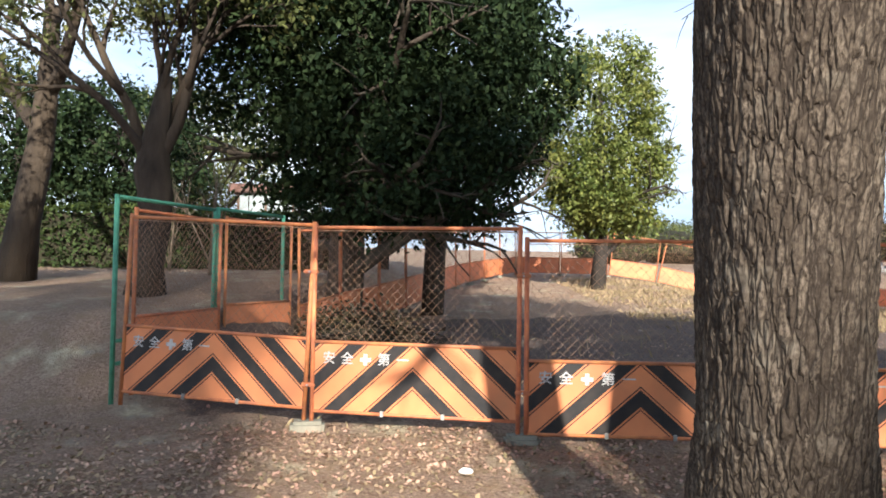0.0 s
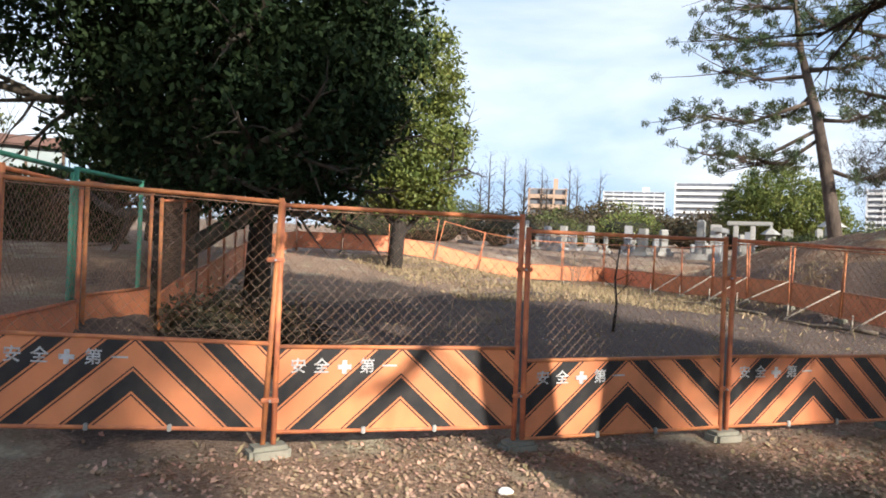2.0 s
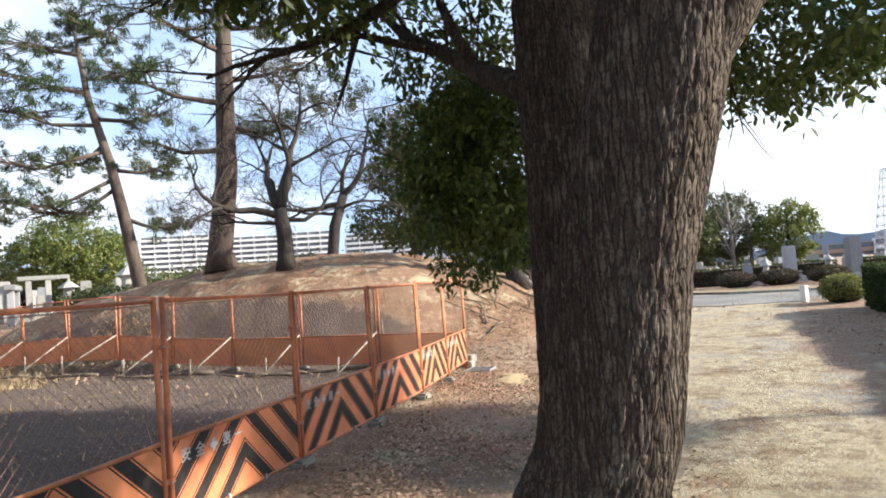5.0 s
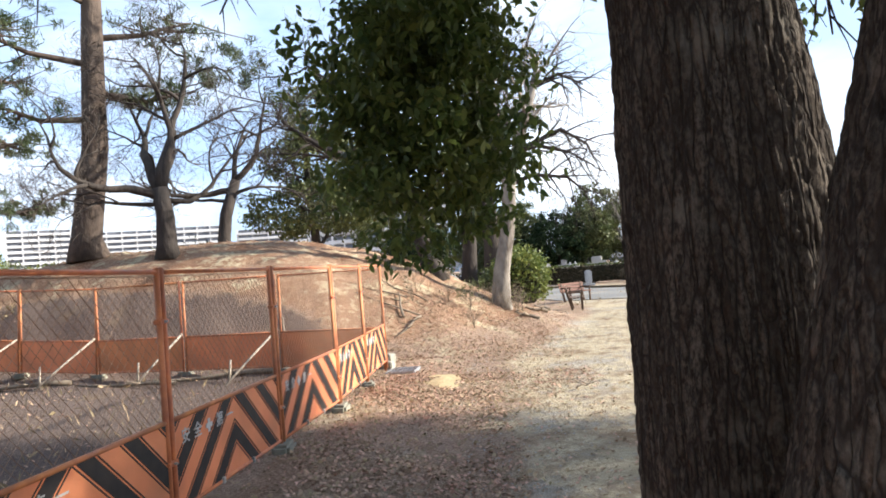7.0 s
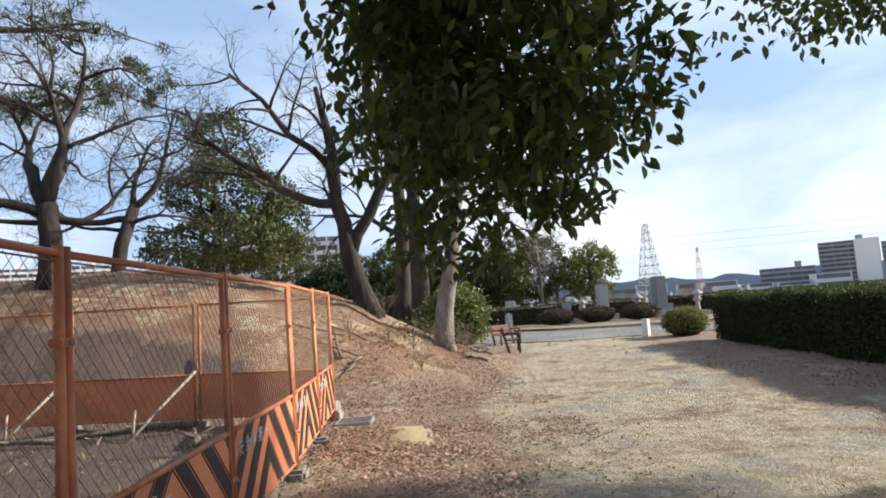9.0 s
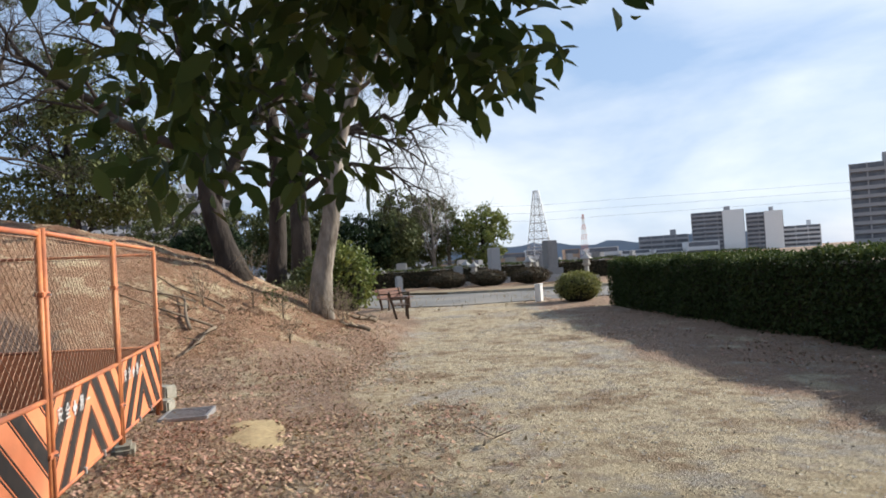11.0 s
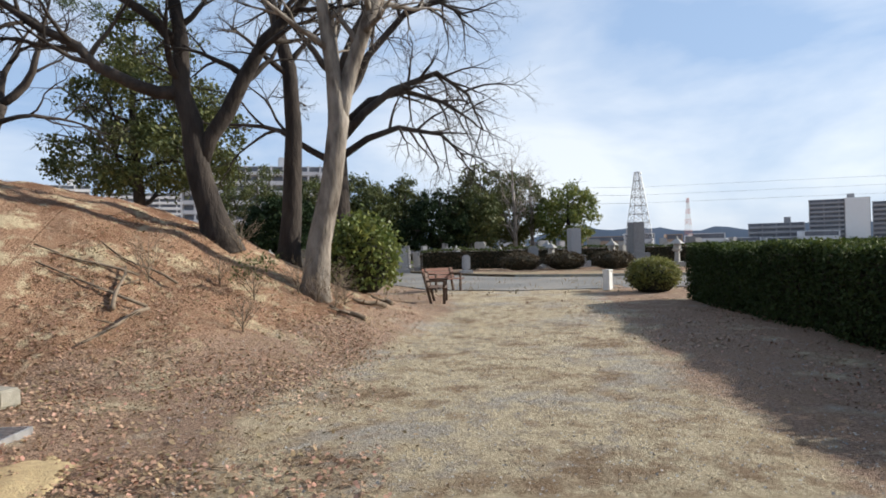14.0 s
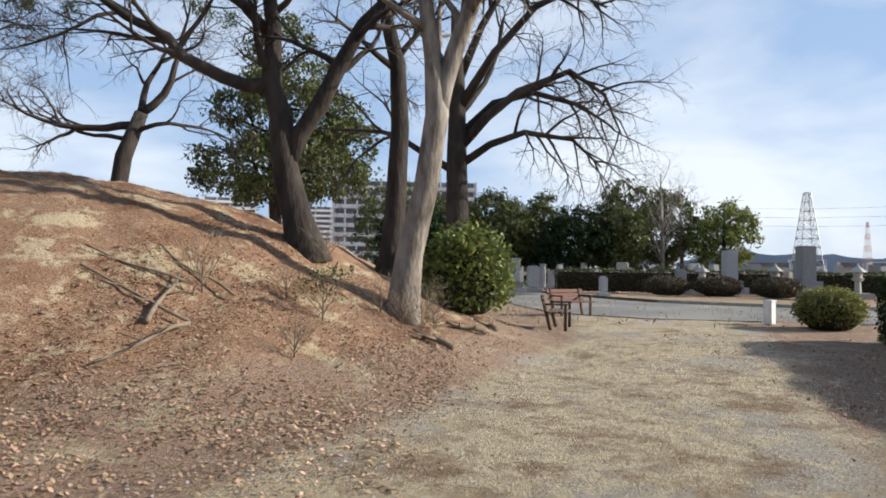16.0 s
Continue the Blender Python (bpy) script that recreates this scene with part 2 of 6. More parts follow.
class Tubes:
    """Gathers tapered tubes along lines into one mesh."""

    def __init__(self):
        self.verts, self.faces = [], []

    def add(self, pts, radii, sides=6, wobble=0.0):
        pts = [Vector(p) for p in pts]
        k = len(pts)
        start = len(self.verts)
        d = (pts[1] - pts[0]).normalized()
        side = d.cross(Vector((0.31, 0.87, 0.38)) if abs(d.y) < 0.8 else Vector((1, 0, 0))).normalized()
        for i in range(k):
            d = (pts[min(i + 1, k - 1)] - pts[max(i - 1, 0)]).normalized()
            side = (side - d * side.dot(d)).normalized()
            up = d.cross(side)
            for j in range(sides):
                a = 2 * math.pi * j / sides
                r = radii[i]
                if wobble:
                    r *= 1 + wobble * noise.noise(pts[i] * 1.7 + Vector((math.cos(a), math.sin(a), 0)) * 0.9)
                self.verts.append(pts[i] + (side * math.cos(a) + up * math.sin(a)) * r)
        for i in range(k - 1):
            for j in range(sides):
                a, b = start + i * sides + j, start + i * sides + (j + 1) % sides
                self.faces.append((a, b, b + sides, a + sides))
        if sides > 4:
            self.faces.append(tuple(range(start + sides - 1, start - 1, -1)))
            self.faces.append(tuple(range(start + (k - 1) * sides, start + k * sides)))

    def mesh(self, name, mat, smooth=True):
        return mesh_of(name, self.verts, self.faces, mat, smooth)


def sm(v, lo, hi):
    t = np.clip((np.asarray(v, dtype=float) - lo) / (hi - lo), 0, 1)
    return t * t * (3 - 2 * t)


# ---- the lie of the land ----
def ground_z(x, y):
    """Height of the ground: level path, a bank to the west, a slow rise to the north, and the round mound."""
    x, y = np.asarray(x, dtype=float), np.asarray(y, dtype=float)
    z = -0.14 + 0.14 * sm(y, 3.0, 5.6)
    rise = np.where(y > 5.6, np.minimum(0.058 * (y - 5.6), 1.4 + 0.035 * np.maximum(y - 29.7, 0)), 0)
    z = z + np.minimum(rise, 6.0) * (1 - 0.75 * sm(x, 6.5, 12.5) * (1 - sm(x, 16.5, 21.0)) * (1 - sm(y, 26, 32)))
    z = z + 0.78 * sm(y, 6.4, 8.3) * sm(-x - 3.05 + 0.39 * np.clip(y - 6.4, 0, 2.8), -0.3, 0.3) * (1 - 0.75 * sm(y, 12, 30))
    dx = np.where(x < 21, (x - 21) * 1.15, (x - 21) * 0.72)
    dy = np.where(y < 11, y - 11, (y - 11) * 0.62)
    r = np.hypot(dx, dy)
    hill = np.interp(r, [0, 3, 5, 6.7, 7.7, 8.6, 9.4, 10.2, 11.2], [3.15, 2.85, 2.35, 1.72, 1.15, 0.68, 0.36, 0.10, -0.2])
    fence_x = 11.95 + 0.235 * (y - 4.9)      # the mound is cut back along the eastern fence
    hill = hill - 0.68 * (1 - sm(x, fence_x - 0.9, fence_x + 3.3)) * sm(y, 3.4, 5.2)
    k = 0.25
    h = np.clip(0.5 + 0.5 * (hill - z) / k, 0, 1)
    return z * (1 - h) + hill * h + k * h * (1 - h) * 0.6


def mound_cover(x, y):
    """1 on the mound, 0 off it."""
    dx = (x - 21) * np.where(x < 21, 1.15, 0.72)
    dy = (y - 11) * np.where(y < 11, 1, 0.62)
    return sm(10.6 - np.hypot(dx, dy), 0, 1.6)


def bump(x, y, path):
    """Small unevenness of the ground: nearly none on the path, ledges and hollows on the mound."""
    v = Vector((x, y, 0))
    m = float(mound_cover(x, y))
    z = 0.045 * noise.noise(v * 0.9) + 0.022 * noise.noise(v * 2.7) + 0.012 * noise.noise(v * 6.5)
    if m > 0:
        z += m * (0.10 * noise.noise(v * 1.15 + Vector((4, 0, 0))) - 0.07 * abs(noise.noise(v * 2.1)) + 0.03 * noise.noise(v * 4.3))
    return z * (1 - 0.65 * path)


def gz(x, y):
    return float(ground_z(x, y))


# ---- ground ----
def axis(lo, hi, step, far):
    """Grid lines: even between lo and hi, then wider and wider as far as far."""
    mid = list(np.arange(lo, hi + step / 2, step))
    left, right, g = [], [], step
    while (left[-1] if left else lo) > -far:
        g *= 1.22
        left.append((left[-1] if left else lo) - g)
    g = step
    while (right[-1] if right else hi) < far:
        g *= 1.22
        right.append((right[-1] if right else hi) + g)
    return np.array(left[::-1] + mid + right)


PATH_LINE = [(-14, 3.0), (-2, 2.4), (4, 1.6), (9, 0.9), (13, 0.4), (17, -0.9), (22, -2.5), (27, -3.4), (31, -3.8)]
PATH_HALF = [1.0, 1.1, 1.7, 2.3, 2.4, 2.3, 2.2, 2.6, 3.4]


def path_cover(x, y):
    """How much trodden sand shows: 1 on the middle of the path."""
    px, py = np.array([p[0] for p in PATH_LINE]), np.array([p[1] for p in PATH_LINE])
    mid, half = np.interp(x, px, py), np.interp(x, px, PATH_HALF)
    return 1 - sm(np.abs(y - mid), half * 0.55, half * 1.25)


gx, gy = axis(-7.0, 29.0, 0.16, 3000), axis(-8.0, 27.0, 0.16, 3000)
GX, GY = np.meshgrid(gx, gy)
GZ = ground_z(GX, GY)
near_cover = (np.abs(GX - 11) < 22) & (np.abs(GY - 9.5) < 21)
cover_path = path_cover(GX, GY) * (GX < 31)
bumps = np.zeros_like(GZ)
for i, j in zip(*np.nonzero(near_cover)):
    bumps[i, j] = bump(GX[i, j], GY[i, j], cover_path[i, j])
GZ = GZ + bumps
nx, ny = len(gx), len(gy)
gverts = np.stack([GX, GY, GZ], -1).reshape(-1, 3)
ids = np.arange(nx * ny).reshape(ny, nx)
gfaces = np.stack([ids[:-1, :-1], ids[:-1, 1:], ids[1:, 1:], ids[1:, :-1]], -1).reshape(-1, 4)
ground_mesh = bpy.data.meshes.new("ground")
ground_mesh.from_pydata(gverts.tolist(), [], gfaces.tolist())
ground_mesh.shade_smooth()
inside = sm(GY, 5.6, 7.5) * sm(14.2 - GX + 0.12 * GY, -0.6, 0.6) * sm(GX + 3.2, 0, 1) * sm(29 - GY, 0, 2)
inside = inside * (1 - sm(GY - 15.8 - 0.38 * (GX - 6), -0.6, 0.6))      # darker earth colour in the nearer part only
on_mound = mound_cover(GX, GY) * (1 - inside)
cover = np.stack([cover_path, on_mound, inside, np.ones_like(GX)], -1).reshape(-1)
attr = ground_mesh.color_attributes.new("cover", "FLOAT_COLOR", "POINT")
attr.data.foreach_set("color", cover.astype(np.float32))


def ground_material():
    """Sand on the path, leaf mould elsewhere, pine needles on the mound, grey earth in the enclosure."""
    m = bpy.data.materials.new("park_ground")
    m.use_nodes = True
    n, l = m.node_tree.nodes, m.node_tree.links
    b = n["Principled BSDF"]
    b.inputs["Roughness"].default_value = 0.95
    b.inputs["Specular IOR Level"].default_value = 0.15
    co = n.new("ShaderNodeTexCoord").outputs["Object"]
    at = n.new("ShaderNodeAttribute")
    at.attribute_name = "cover"
    sep = n.new("ShaderNodeSeparateColor")
    l.new(at.outputs["Color"], sep.inputs["Color"])

    def tex(sc, de=8.0, ro=0.6):
        q = n.new("ShaderNodeTexNoise")
        q.inputs["Scale"].default_value, q.inputs["Detail"].default_value, q.inputs["Roughness"].default_value = sc, de, ro
        l.new(co, q.inputs["Vector"])
        return q.outputs["Fac"]

    def rng(s, lo, hi, a=0.0, c=1.0):
        r = n.new("ShaderNodeMapRange")
        for key, v in (("From Min", lo), ("From Max", hi), ("To Min", a), ("To Max", c)):
            r.inputs[key].default_value = v
        l.new(s, r.inputs["Value"])
        return r.outputs["Result"]

    def mix(f, a, c):
        x = n.new("ShaderNodeMix")
        x.data_type = "RGBA"
        l.new(f, x.inputs[0])
        for i, v in ((6, a), (7, c)):
            if isinstance(v, tuple):
                x.inputs[i].default_value = (*v, 1)
            else:
                l.new(v, x.inputs[i])
        return x.outputs[2]

    def op(kind, a, c):
        x = n.new("ShaderNodeMath")
        x.operation = kind
        for i, v in ((0, a), (1, c)):
            if isinstance(v, float):
                x.inputs[i].default_value = v
            else:
                l.new(v, x.inputs[i])
        return x.outputs[0]

    fine, mid, broad = tex(34, 8, 0.7), tex(5.5), tex(1.1, 6)
    sand = mix(rng(fine, 0.35, 0.68), (0.40, 0.33, 0.22), (0.60, 0.515, 0.365))
    sand = mix(rng(mid, 0.47, 0.68), sand, (0.285, 0.215, 0.14))
    sand = mix(rng(tex(2.3, 6, 0.7), 0.53, 0.63), sand, (0.255, 0.18, 0.115))
    sand = mix(rng(tex(0.8, 6, 0.65), 0.54, 0.64), sand, (0.235, 0.165, 0.105))
    sand = mix(rng(tex(1.15, 5), 0.57, 0.70), sand, (0.50, 0.415, 0.275))
    gravel = mix(rng(tex(60, 4, 0.8), 0.38, 0.62), (0.24, 0.215, 0.18), (0.50, 0.455, 0.385))
    sand = mix(rng(op("ADD", tex(0.45, 5), op("MULTIPLY", op("SUBTRACT", mid, 0.5), 0.5)), 0.53, 0.66), sand, gravel)
    mould = mix(rng(fine, 0.38, 0.62), (0.21, 0.140, 0.102), (0.43, 0.305, 0.222))
    mould = mix(rng(mid, 0.48, 0.68), mould, (0.285, 0.20, 0.13))
    mould = mix(rng(broad, 0.54, 0.66), mould, sand)
    needle = mix(rng(fine, 0.36, 0.64), (0.21, 0.118, 0.076), (0.41, 0.265, 0.17))
    needle = mix(rng(mid, 0.52, 0.70), needle, (0.46, 0.35, 0.235))
    needle = mix(rng(tex(0.7, 5), 0.5, 0.66), needle, (0.20, 0.105, 0.062))
    needle = mix(rng(op("ADD", broad, op("MULTIPLY", op("SUBTRACT", mid, 0.5), 0.5)), 0.55, 0.64), needle, (0.50, 0.41, 0.27))
    earth = mix(rng(fine, 0.36, 0.64), (0.10, 0.072, 0.060), (0.20, 0.150, 0.124))
    earth = mix(rng(broad, 0.56, 0.70), earth, (0.20, 0.145, 0.10))
    edge = op("MULTIPLY", op("SUBTRACT", mid, 0.5), 0.9)
    edge = op("ADD", edge, op("MULTIPLY", op("SUBTRACT", broad, 0.5), 0.9))
    colour = mix(rng(op("ADD", sep.outputs[1], edge), 0.35, 0.65), mould, needle)
    colour = mix(rng(op("ADD", sep.outputs[0], edge), 0.32, 0.68), colour, sand)
    colour = mix(rng(op("ADD", sep.outputs[2], edge), 0.4, 0.6), colour, earth)
    l.new(colour, b.inputs["Base Color"])
    bp = n.new("ShaderNodeBump")
    bp.inputs["Strength"].default_value, bp.inputs["Distance"].default_value = 1.0, 0.045
    l.new(op("ADD", fine, op("MULTIPLY", mid, 0.9)), bp.inputs["Height"])
    l.new(bp.outputs["Normal"], b.inputs["Normal"])
    return m


ground_mesh.materials.append(ground_material())
tagged(new("ground", ground_mesh), "brown leaf-strewn ground with a trodden sandy path and a mound", "ground", kind="structure")

# crossing road beyond the path, with its far kerb and grass verge
ROAD_NEAR = [(58, 9.0), (46, 2.6), (36, 0.6), (30.5, -0.8), (28.5, -3.5), (28.0, -8.0), (27.0, -16.0), (24.0, -30.0)]
ROAD_FAR = [(60, 4.5), (49, -1.5), (41, -4.6), (38.6, -6.0), (36.8, -8.5), (35.4, -12.0), (34.0, -18.0), (31.0, -31.0)]


def strip(name, a, b, z, thick, mat, steps=4):
    vs, fs = [], []
    n_pts = (len(a) - 1) * steps + 1
    for k in range(n_pts):
        f = k / steps
        i = min(int(f), len(a) - 2)
        u = f - i
        for line, dz in ((a, 0), (b, 0), (b, -thick), (a, -thick)):
            vs.append((line[i][0] * (1 - u) + line[i + 1][0] * u, line[i][1] * (1 - u) + line[i + 1][1] * u, z + dz))
    for k in range(n_pts - 1):
        o = 4 * k
        for p, q in ((0, 1), (1, 2), (2, 3), (3, 0)):
            fs.append((o + p, o + q, o + 4 + q, o + 4 + p))
    fs += [(3, 2, 1, 0), tuple(range(len(vs) - 4, len(vs)))]
    return mesh_of(name, vs, fs, mat)


tagged(new("road", strip("road", ROAD_NEAR, ROAD_FAR, -0.10, 0.3, M_ASPHALT)), "pale worn asphalt cemetery road", "road", kind="structure")
far2 = [(x + 0.16, y + 0.12) for x, y in ROAD_FAR]
tagged(new("kerb", strip("kerb", ROAD_FAR, far2, 0.03, 0.4, M_CONCRETE)), "low grey concrete kerb along the road", "kerb", kind="structure")
far3 = [(x + 5.5, y + 1.6) for x, y in ROAD_FAR]
M_VERGE = material("dry_verge", (0.34, 0.27, 0.17), (0.22, 0.17, 0.10), 5.0, 0.95, 0.5, 40, third=(0.26, 0.16, 0.10), third_scale=0.5)
tagged(new("verge", strip("verge", far2, far3, 0.012, 0.4, M_VERGE)), "strip of dry straw-coloured grass behind the kerb", "grass verge", kind="structure")


# ---- fence panels ----
PW, PH, PLATE = 1.90, 1.65, 0.62


def clip(poly, nx_, ny_, c):
    """The part of a polygon on which nx*x + ny*y <= c."""
    got = []
    for i, p in enumerate(poly):
        q = poly[(i + 1) % len(poly)]
        a, b = nx_ * p[0] + ny_ * p[1] - c, nx_ * q[0] + ny_ * q[1] - c
        if a <= 0:
            got.append(p)
        if a * b < 0:
            t = a / (a - b)
            got.append((p[0] + (q[0] - p[0]) * t, p[1] + (q[1] - p[1]) * t))
    return got


def slab_poly(bm, poly, y0, y1):
    """A thin plate from a polygon in x, z, between two depths."""
    if len(poly) < 3:
        return
    a = [bm.verts.new((x, y0, z)) for x, z in poly]
    b = [bm.verts.new((x, y1, z)) for x, z in poly]
    bm.faces.new(a)
    bm.faces.new(b[::-1])
    for i in range(len(a)):
        j = (i + 1) % len(a)
        bm.faces.new((a[j], a[i], b[i], b[j]))


def pipe(a, b, r, sides=8):
    t = Tubes()
    t.add([a, b], [r, r], sides)
    return t


def fence_panel(name="fence_panel", letters=True, wires=True):
    """A site fence panel: tube frame, chain-link above, chevron sheet below. Local x along it, front towards -y."""
    fp = thing(name, label="orange site fence panel, chain-link above black chevron sheet", category="fence", group="site fence panels")
    w2 = PW / 2 - 0.035
    for s in (-1, 1):
        child("post", pipe((s * w2, 0, -0.13), (s * w2, 0, PH + 0.03), 0.021, 10).mesh("post", M_TUBE), fp)
    for nm, z in (("bottom_rail", 0.0), ("middle_rail", PLATE), ("top_rail", PH)):
        child(nm, pipe((-w2, 0, z), (w2, 0, z), 0.017, 8).mesh(nm, M_TUBE), fp)
    x0, x1, z0, z1 = -w2 + 0.02, w2 - 0.02, 0.015, PLATE - 0.015
    bm = bmesh.new()
    slab_poly(bm, [(x0, z0), (x1, z0), (x1, z1), (x0, z1)], -0.006, 0.002)
    sheet = part("sheet", bm, M_ORANGE, fp)
    for c0, c1 in ((-0.375, -0.225), (0.030, 0.18), (0.44, 0.59), (0.845, 0.99)):
        st = bmesh.new()
        for s in (-1, 1):
            half = clip([(x0, z0), (x1, z0), (x1, z1), (x0, z1)], -s, 0, 0)
            # c0 <= s*x - 1.07*(z1 - z) <= c1
            for target, lo, hi in ((st, c0, c1), (None, c0 - 0.034, c0 - 0.021), (None, c1 + 0.021, c1 + 0.034)):
                p = clip(clip(half, s, 1.07, hi + 1.07 * z1), -s, -1.07, -(lo + 1.07 * z1))
                if len(p) > 2 and target is None:
                    pin = bmesh.new()
                    slab_poly(pin, p, -0.0095, -0.0062)
                    part("pinstripe", pin, M_BLACK, sheet)
                elif target is not None:
                    slab_poly(target, p, -0.0095, -0.0062)
            if c0 > 0:
                part("stripe", st, M_BLACK, sheet)
                st = bmesh.new()
        if c0 < 0:
            part("stripe", st, M_BLACK, sheet)
        else:
            st.free()
    for s in (-0.27, 0.27):
        part("clip", block(0.03, 0.035, 0.05, (s, -0.012, -0.02), 0.004), M_PALE_STONE, fp)
    if letters:
        for i, ch in enumerate("安全+第一"):
            cx, cz = -w2 + 0.155 + 0.167 * i, PLATE - 0.145
            if ch == "+":
                bm = block(0.10, 0.003, 0.034, (cx, -0.0118, cz - 0.017))
                block(0.034, 0.003, 0.10, (cx, -0.0120, cz - 0.05), bm=bm)
                part("cross", bm, M_WHITE_INK, sheet, "worn white cross")
                continue
            cu = bpy.data.curves.new("letter", "FONT")
            cu.body, cu.size, cu.extrude, cu.offset = ch, 0.115, 0.0012, 0.0016
            cu.align_x, cu.align_y = "CENTER", "CENTER"
            cu.resolution_u = 2
            tmp = new("letter", cu)
            dg = bpy.context.evaluated_depsgraph_get()
            me = bpy.data.meshes.new_from_object(tmp.evaluated_get(dg))
            bpy.data.objects.remove(tmp)
            me.materials.clear()
            me.materials.append(M_WHITE_INK)
            child("letter", me, sheet, "worn white letter", at=pose(cx, -0.0125, cz, 90, 0, 0))
    if wires:
        t = Tubes()
        px = 0.078
        lo, hi, a, b = PLATE + 0.02, PH - 0.02, -w2 + 0.02, w2 - 0.02
        slope = 1.06
        k = int((b - a) / px) + int((hi - lo) / px) + 4
        for s in (1, -1):
            for i in range(-k, k):
                # x = xa + s*(z-lo)/slope
                xa = a + i * px
                za, zb = lo, hi
                xe = xa + s * (hi - lo) / slope
                p, q = (xa, lo), (xe, hi)
                seg = [p, q]
                for nxx, c in ((1, b), (-1, -a)):
                    f0, f1 = nxx * seg[0][0] - c, nxx * seg[1][0] - c
                    if f0 > 0 and f1 > 0:
                        seg = None
                        break
                    if f0 * f1 < 0:
                        u = f0 / (f0 - f1)
                        m_ = (seg[0][0] + (seg[1][0] - seg[0][0]) * u, seg[0][1] + (seg[1][1] - seg[0][1]) * u)
                        seg = [m_, seg[1]] if f0 > 0 else [seg[0], m_]
                if seg and abs(seg[0][1] - seg[1][1]) > 0.02:
                    t.add([(seg[0][0], 0.003 * s, seg[0][1]), (seg[1][0], 0.003 * s, seg[1][1])], [0.0015, 0.0015], 3)
        t.add([(a, 0, hi - 0.01), (b, 0, hi - 0.01)], [0.004, 0.004], 4)
        child("wire_mesh", t.mesh("wire_mesh", M_WIRE, False), fp, "rusty chain-link wire")
    return fp


def set_panel(src, a, za, b, zb):
    """A copy of a panel between two feet in plan, its bottom rail at the heights given; widened to fit."""
    a, b = Vector((*a, za)), Vector((*b, zb))
    d = b - a
    run = math.hypot(d.x, d.y)
    turn = math.atan2(d.y, d.x)
    mid = (a + b) / 2
    lean = Matrix.Identity(4)
    lean[2][0] = d.z / run      # the panel follows the slope, its posts stay upright
    m = Matrix.Translation(mid) @ Matrix.Rotation(turn, 4, "Z")
    got = copy_thing(src, m)
    got.scale.x = run / PW
    return got


panel_src = fence_panel()
panel_back = fence_panel(letters=False)
tagged(panel_back, label="orange site fence panel seen from its plain inner side")

NEAR = [(-3.05, 6.40), (-1.19, 6.10), (0.70, 5.79), (2.68, 5.63), (4.70, 5.47), (6.62, 5.26), (8.50, 5.06), (10.18, 4.97), (11.90, 4.88)]
NEAR_Z = [(0.29, 0.22), (0.20, 0.20), (0.10, 0.115), (0.115, 0.10), (0.10, 0.11), (0.11, 0.12), (0.13, 0.13), (0.14, 0.15)]
for i in range(len(NEAR) - 1):
    zl, zr = NEAR_Z[i]
    g = set_panel(panel_src, NEAR[i], zl, NEAR[i + 1], zr)
    d = Vector(NEAR[i + 1]) - Vector(NEAR[i])
    g.rotation_euler.y = -math.atan2(zr - zl, d.length)

EAST = [(11.90, 4.88), (12.30, 6.87), (12.70, 8.80), (13.20, 10.76), (13.72, 12.69), (14.20, 14.58), (14.60, 16.40), (15.00, 18.20), (15.40, 20.10), (15.75, 22.00), (16.0, 23.9), (16.2, 25.8)]
NORTH = [(16.2, 25.8), (14.3, 26.2), (12.4, 26.5), (10.5, 26.8), (8.6, 27.1), (6.7, 27.3), (4.8, 27.5), (3.0, 27.7)]
WEST = [(3.0, 27.7), (2.2, 25.9), (1.5, 24.1), (0.9, 22.3), (0.4, 20.5), (0.0, 18.6), (-0.4, 16.7), (-0.8, 14.8), (-1.2, 12.9), (-1.65, 11.0), (-1.95, 9.2)]
for run in (EAST, NORTH, WEST):
    for a, b in zip(run[:-1], run[1:]):
        za, zb = (gz(max(p[0], -1.2), p[1]) + 0.12 for p in (a, b))
        g = set_panel(panel_back, a, za, b, zb)
        g.rotation_euler.y = -math.atan2(zb - za, (Vector(b) - Vector(a)).length)
set_panel(panel_back, (-2.05, 9.15), 0.40, (-2.60, 8.02), 0.40)
set_panel(panel_back, (-2.62, 7.96), 0.36, (-2.98, 6.48), 0.36)
for src in (panel_src, panel_back):
    for o in (*src.children_recursive, src):
        bpy.data.objects.remove(o)


def clamp(x, y, z, turn):
    cl_t = thing("pipe_clamp", (x, y, z), "rusty clamp joining two fence posts", "clamp", "fence post clamps", turn=turn)
    part("band", block(0.125, 0.052, 0.035, (0, 0, -0.017), 0.006), M_TUBE, cl_t)
    part("bolt", block(0.016, 0.10, 0.016, (0, 0, -0.008), 0.003), M_STEEL, cl_t, "grey steel bolt")
    return cl_t


for i, (x, y) in enumerate(NEAR[1:-1]):
    d = Vector(NEAR[i + 2]) - Vector(NEAR[i])
    for z in (0.42, 1.42):
        clamp(x, y, z + 0.03 * math.sin(7 * i + z), math.degrees(math.atan2(d.y, d.x)))


def foot_block(x, y, turn, z):
    fb = thing("foot_block", (x, y, z), "mossy concrete foot block under the fence posts", "concrete block", "fence foot blocks", turn=turn)
    bm = block(0.30, 0.18, 0.12, bevel=0.03)
    for v in bm.verts:
        v.co += Vector((0, 0, 0)) + noise.noise_vector(v.co * 9 + Vector((x, y, 0))) * 0.008
    part("body", bm, M_MOSSY, fb)
    return fb


